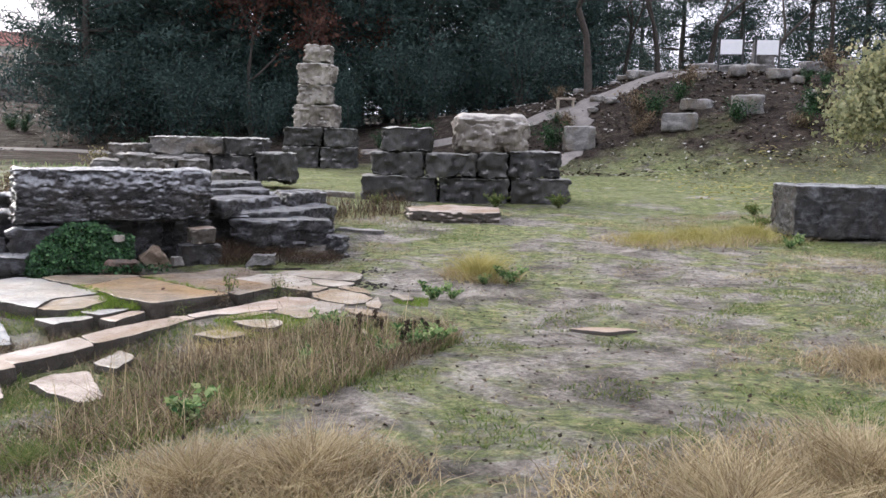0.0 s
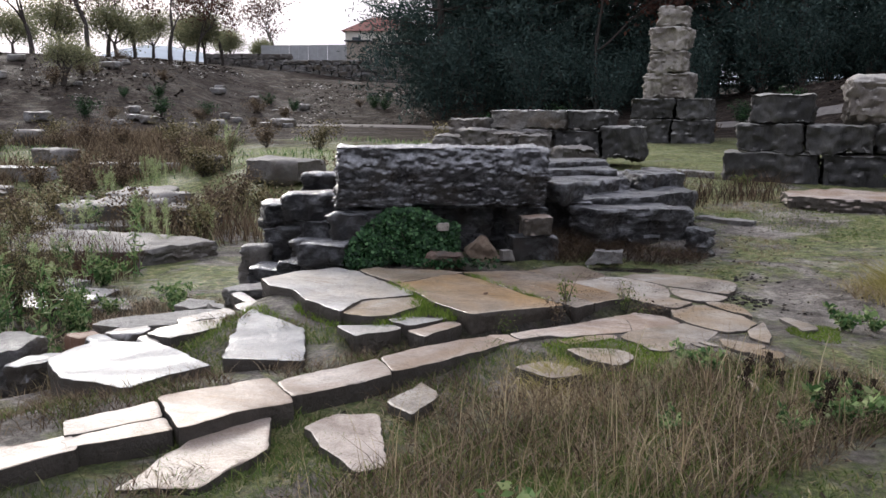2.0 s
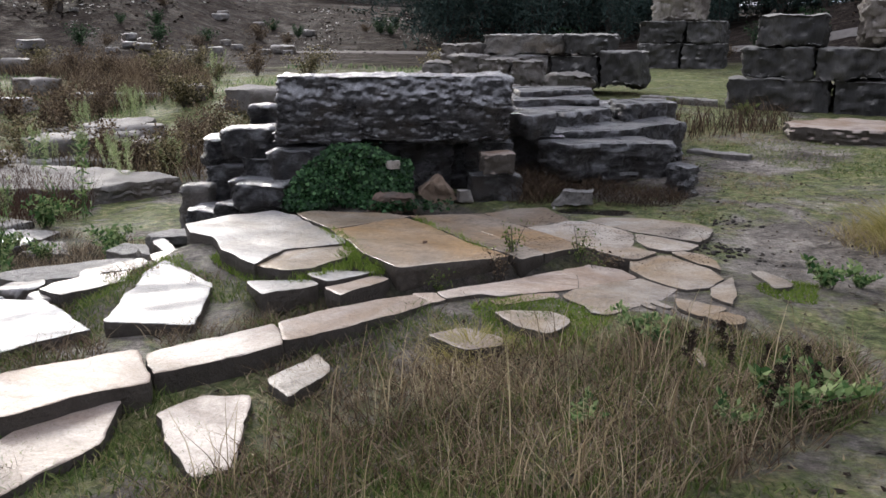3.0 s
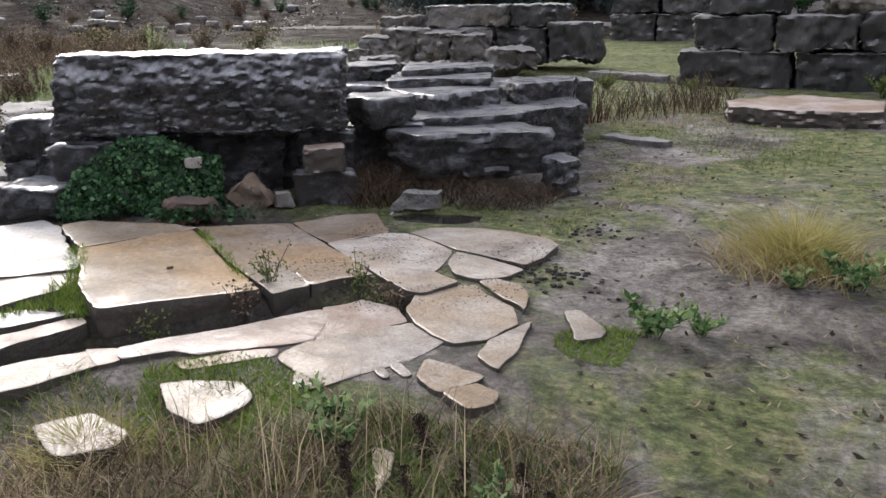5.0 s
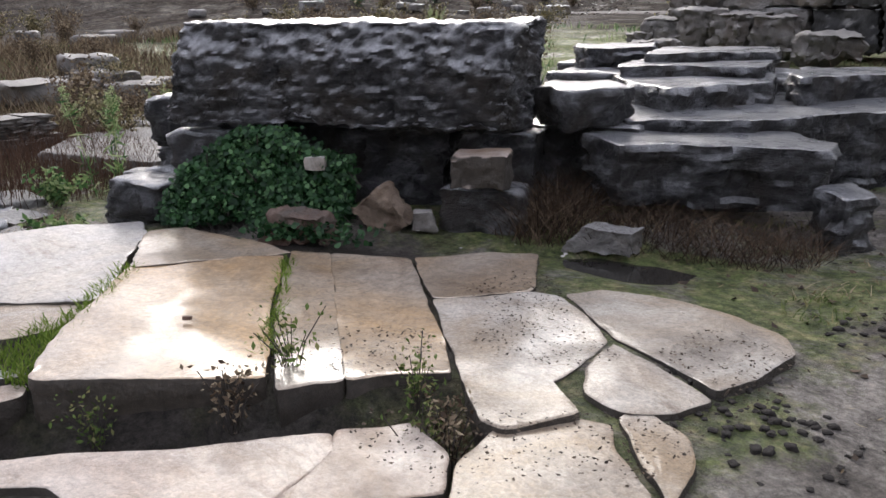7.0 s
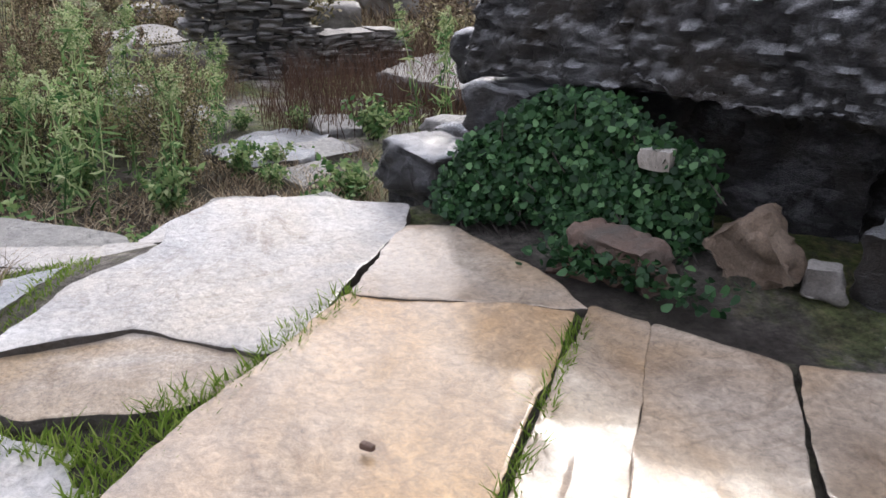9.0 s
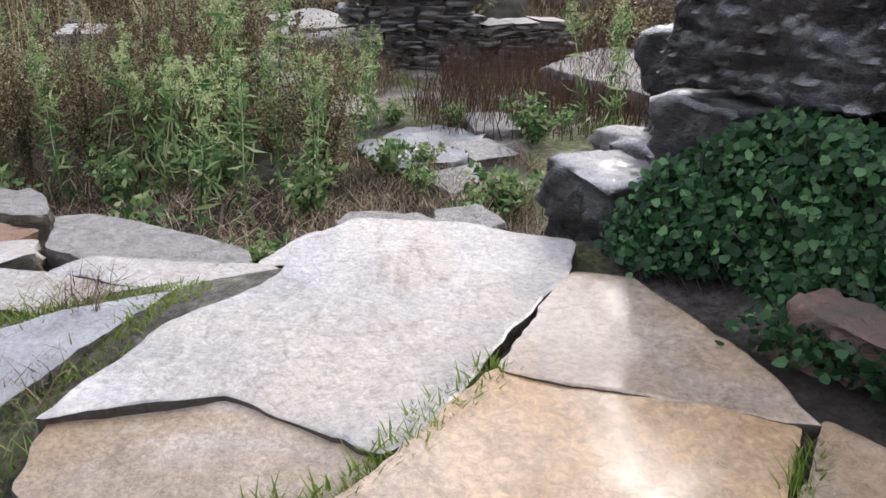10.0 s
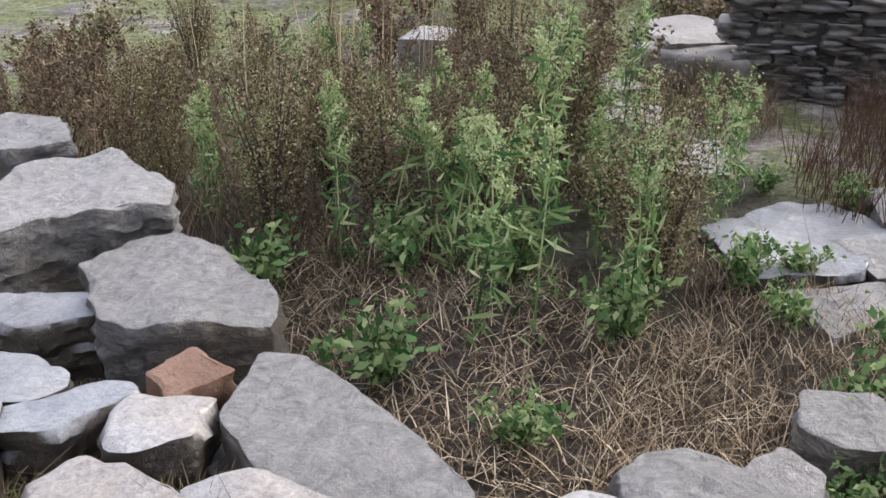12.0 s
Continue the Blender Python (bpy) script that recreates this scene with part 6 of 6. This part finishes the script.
rubble_wall("dry_stone_wall", 1.3, 0.55, pose(-13.4, 11.9, -0.75, 0, 0, -74), "low tumbled dry-stone wall of thin stones", 750, (0.34, 0.1), 0.5)


# ---------- small things ----------
def scraps(name, n, spot, size, material, label, cat, keep=None, z=None, aspect=0.5):
    """Flat bits lying about: leaves, chips and crumbs."""
    x, y = rng.uniform(spot[0], spot[1], n), rng.uniform(spot[2], spot[3], n)
    if keep is not None:
        k = keep(x, y)
        x, y = x[k], y[k]
    zz = ground_z(x, y) + 0.008 if z is None else np.full(len(x), z)
    v, f = leaf_arrays(np.stack([x, y, zz + rng.uniform(0, 0.006, len(x))], 1), size, aspect, up_bias=3.0)
    return tagged(np_part(name, v, f, material), label, cat, kind="stuff")


M_LITTER = plant_mat("dark_leaf_litter", [(0.0, (0.02, 0.015, 0.012)), (0.6, (0.05, 0.036, 0.026)), (1.0, (0.11, 0.08, 0.055))], 0.7, 0.0)
M_SOIL = plain_mat("wet_black_soil", (0.022, 0.018, 0.014), 0.9, 0.5, 20, 0, 1.0)
M_CHIP = plain_mat("white_stone_chips", (0.5, 0.48, 0.44), 0.7, 0.3, 9)
scraps("slab_litter", 2800, (-2.5, -0.9, 8.7, 10.5), 0.015, M_LITTER, "dark wet leaf crumbs on the paving", "litter", lambda x, y: wave(x, y, 0.17, 2.0) > 0.05, 0.03, 0.6)
scraps("straw_scraps", 9000, (-3.0, 8.0, 0.5, 16.0), 0.06, M_STRAW, "bits of bleached straw on the ground", "litter", lambda x, y: ~in_poly(x, y, PAVE) & (wave(x, y, 0.5, 6.0) > -0.3), None, 0.12)
scraps("leaf_scraps", 6000, (-3.0, 8.0, 0.5, 18.0), 0.045, M_LITTER, "dark fallen leaves on trodden earth", "litter", lambda x, y: ~in_poly(x, y, PAVE), None, 0.6)
scraps("yellow_leaves", 2600, (6.0, 22.0, 20.0, 34.0), 0.16, M_GOLD, "yellow fallen leaves under the tree", "litter", lambda x, y: y < 26 + 0.4 * x, None, 0.7)

crumb = []
for k in range(3):
    ob = block("soil_clod", (0.05, 0.045, 0.036), Matrix(), M_SOIL, None, seed=900 + k, step=0.008, rough=0.03, bulge=0.03, edge=0.017)
    crumb.append(tagged(ob, "crumbly dark clod of dug soil", "soil clod"))
rnd = random.Random(12)
spots = [(rnd.gauss(cx, 0.16), rnd.gauss(cy, 0.13)) for cx, cy in [(-1.0, 9.82), (-0.85, 9.7), (-1.15, 10.0), (-0.95, 11.0), (-0.8, 9.95)] for _ in range(52)]
spread(crumb, spots, "dug soil", 0.25, 1.15, 3)
pebbles = []
for k in range(3):
    ob = block("stone_chip", (0.06, 0.045, 0.03), Matrix(), M_CHIP, None, seed=910 + k, step=0.014, rough=0.008, bulge=0.01, edge=0.012)
    pebbles.append(tagged(ob, "small white stone chip on earth", "stone chip"))
spots = [(rnd.uniform(-1.2, 3.5), rnd.uniform(5.5, 13)) for _ in range(40)] + [(rnd.gauss(-4.85, 0.25), rnd.gauss(6.9, 0.35)) for _ in range(16)] + [(rnd.uniform(-3.3, -1.7), rnd.uniform(10.6, 11.0)) for _ in range(25)] + [(rnd.gauss(-3.0, 0.25), rnd.gauss(8.4, 0.25)) for _ in range(14)]
spread(pebbles, spots, "stone chips", 0.2, 0.7, 4)
slab([(1.2, 7.9), (1.5, 8.0), (1.75, 7.9), (1.5, 7.78)], gz(1.5, 7.9) + 0.03, 0.06, M_PINK, pavement, "stone_slab")
tagged(block("brick_scrap", (0.04, 0.02, 0.02), pose(-3.0, 8.93, 0.04, 0, 0, 40), M_RED, seed=920, step=0.012, rough=0.004, bulge=0.004, edge=0.005), "small orange brick scrap on the paving", "brick scrap")


def puddle(x, y, rx, ry, z, turn):
    m, nt, p = base("still_rain_water")
    p.inputs["Base Color"].default_value = (0.03, 0.028, 0.025, 1)
    p.inputs["Roughness"].default_value = 0.03
    bm = bmesh.new()
    ring = [bm.verts.new((rx * math.cos(a) * (1 + 0.15 * math.sin(3 * a)), ry * math.sin(a) * (1 + 0.12 * math.cos(4 * a)), 0)) for a in np.linspace(0, 6.283, 28, endpoint=False)]
    bm.faces.new(ring)
    ob = part("puddle", bm, m)
    ob.matrix_basis = pose(x, y, z, 0, 0, turn)
    tagged(ob, "shallow rain puddle on muddy stone", "puddle", kind="structure")


puddle(-2.2, 10.93, 0.5, 0.3, -0.03, 12)
# weeds in the trench and among the dead weeds
little = [shrub(930 + k, (0.15, 0.3), mt, "small straggling weed in the paving trench", 170, 0.028, 9, "trench_weed") for k, mt in enumerate((M_GRASS, M_BROWN))]
spread(little, [(-2.3, 8.98), (-1.72, 9.2), (-1.85, 9.2), (-2.3, 8.72), (-1.68, 9.05), (-1.6, 9.12), (-2.6, 8.35)], "trench weeds", 0.6, 1.1, 6)
docks = [tall_weed(940, 0.42, "dark brown dock stalk with seeds", M_LITTER, M_LITTER, 0.7, 0.05, 40, "dock_weed", 1)]
spread(docks, [(-0.55, 7.35), (-0.42, 7.45), (-0.3, 7.2), (-0.62, 7.6), (-0.15, 7.1), (-0.2, 7.5), (-0.75, 7.3), (-0.05, 7.35), (-0.35, 6.9)], "dock stalks", 0.6, 0.95, 7)
spread([shrub(950, (0.2, 0.16), M_WEED, "low green leafy weed among dead grass", 200, 0.055, 10, "leafy_weed")], [(-0.25, 6.9), (-0.1, 7.1), (-0.5, 6.7), (-1.1, 6.5), (-1.1, 7.75), (-0.95, 7.6), (-0.15, 9.15), (0.05, 9.3), (-0.3, 7.4), (-1.5, 5.0), (0.45, 10.2), (0.75, 10.3), (5.4, 13.6), (5.7, 13.9)], "low leafy weeds", 0.7, 1.3, 8)

bank = [shrub(960 + k, (0.9, 0.8), mt, lab, 900, 0.08, 14, "bank_shrub") for k, (mt, lab) in enumerate([(M_BROWN, "brown dry shrub on the bank"), (M_IVY, "dark green creeping shrub on the bank")])]
rnd = random.Random(88)
spread(bank, [polar(rnd.uniform(4, 25), rnd.uniform(33, 40)) for _ in range(22)] + [polar(rnd.uniform(-52, -26), rnd.uniform(44, 60)) for _ in range(26)] + [polar(rnd.uniform(-24, 0), rnd.uniform(37, 43)) for _ in range(14)], "shrubs on the bank", 0.6, 1.4, 10)
spread([shrub(970, (0.5, 0.45), M_GRASS, "tangled green weeds on the field", 700, 0.07, 14, "weed_clump")], [(5.6, 15.6), (6.3, 17.8), (7.2, 18.6), (-3.0, 19.0), (1.0, 19.2), (-1.6, 18.9), (2.4, 18.9), (8.6, 17.5)], "weed clumps on the field", 0.4, 0.8, 11)
scraps("hill_litter", 7000, (-60.0, -18.0, 34.0, 62.0), 0.3, M_LITTER, "dark dead leaves on the western slope", "litter", lambda x, y: np.hypot(x, y) > 42, None, 0.6)
scraps("hill_chips", 2600, (-60.0, -18.0, 34.0, 62.0), 0.28, M_CHIP, "pale stone chips on the western slope", "litter", lambda x, y: (np.hypot(x, y) > 43) & (wave(x, y, 2.0, 3.0) > 0.0), None, 0.6)
scraps("bank_chips", 900, (3.0, 20.0, 28.0, 44.0), 0.2, M_CHIP, "pale stone chips on the bank", "litter", None, None, 0.6)
scraps("bank_litter", 5000, (0.0, 22.0, 28.0, 44.0), 0.22, M_LITTER, "dark dead leaves on the bank", "litter", None, None, 0.6)
field("gap_brush", 2600, (-3.3, -2.2, 10.8, 11.9), 0.34, 0.0026, 1.7, M_BRUSH, "brown dead brush between the blocks", lambda x, y: seg_dist(x, y, -2.85, 11.1, -3.05, 11.6) < 0.2)
far_rocks = [block("far_rock", (1.2, 0.8, 0.4), Matrix(), M_RUBBLE, None, seed=980 + k, step=0.1, rough=0.07, bulge=0.12, edge=0.08) for k in range(3)]
for ob in far_rocks:
    tagged(ob, "broken grey stone in the sunken ground", "stone")
spread(far_rocks, west_rnd(14, 44, [(-30, -14, 9, 24), (-20, -13, 8, 16), (-17, -11, 14, 20)]), "stones of the sunken ground", 0.5, 1.4, 12)
spread([shrub(985, (0.8, 0.8), M_BROWN, "brown dry thicket beyond the wall", 1100, 0.07, 16, "thicket"), shrub(986, (0.7, 0.7), M_OLIVE, "olive thicket beyond the wall", 900, 0.07, 14, "thicket")], west_rnd(15, 60, [(-32, -14, 7, 24), (-24, -14, 2, 12)]), "thickets beyond the wall", 0.6, 1.5, 13)
field("rock_grass", 4200, (-7.6, -5.0, 5.4, 7.6), 0.2, 0.003, 1.7, M_STRAW, "dry grass between the broken stones", lambda x, y: seg_dist(x, y, -5.5, 6.75, -7.2, 6.25) < 0.42)
field("bank_moss", 9000, (-5.4, -4.3, 6.2, 8.3), 0.045, 0.004, 1.2, M_MOSS, "green moss between the western slabs", lambda x, y: (seg_dist(x, y, -4.9, 7.15, -4.85, 8.15) < 0.12) | (seg_dist(x, y, -4.9, 8.15, -4.0, 7.8) < 0.06))
field("shade_litter", 6000, (-8.4, -6.0, 8.6, 10.4), 0.16, 0.0032, 1.6, M_LYING, "brown dead stems on damp soil", lambda x, y: wave(x, y, 0.35, 1.5) > -0.5)
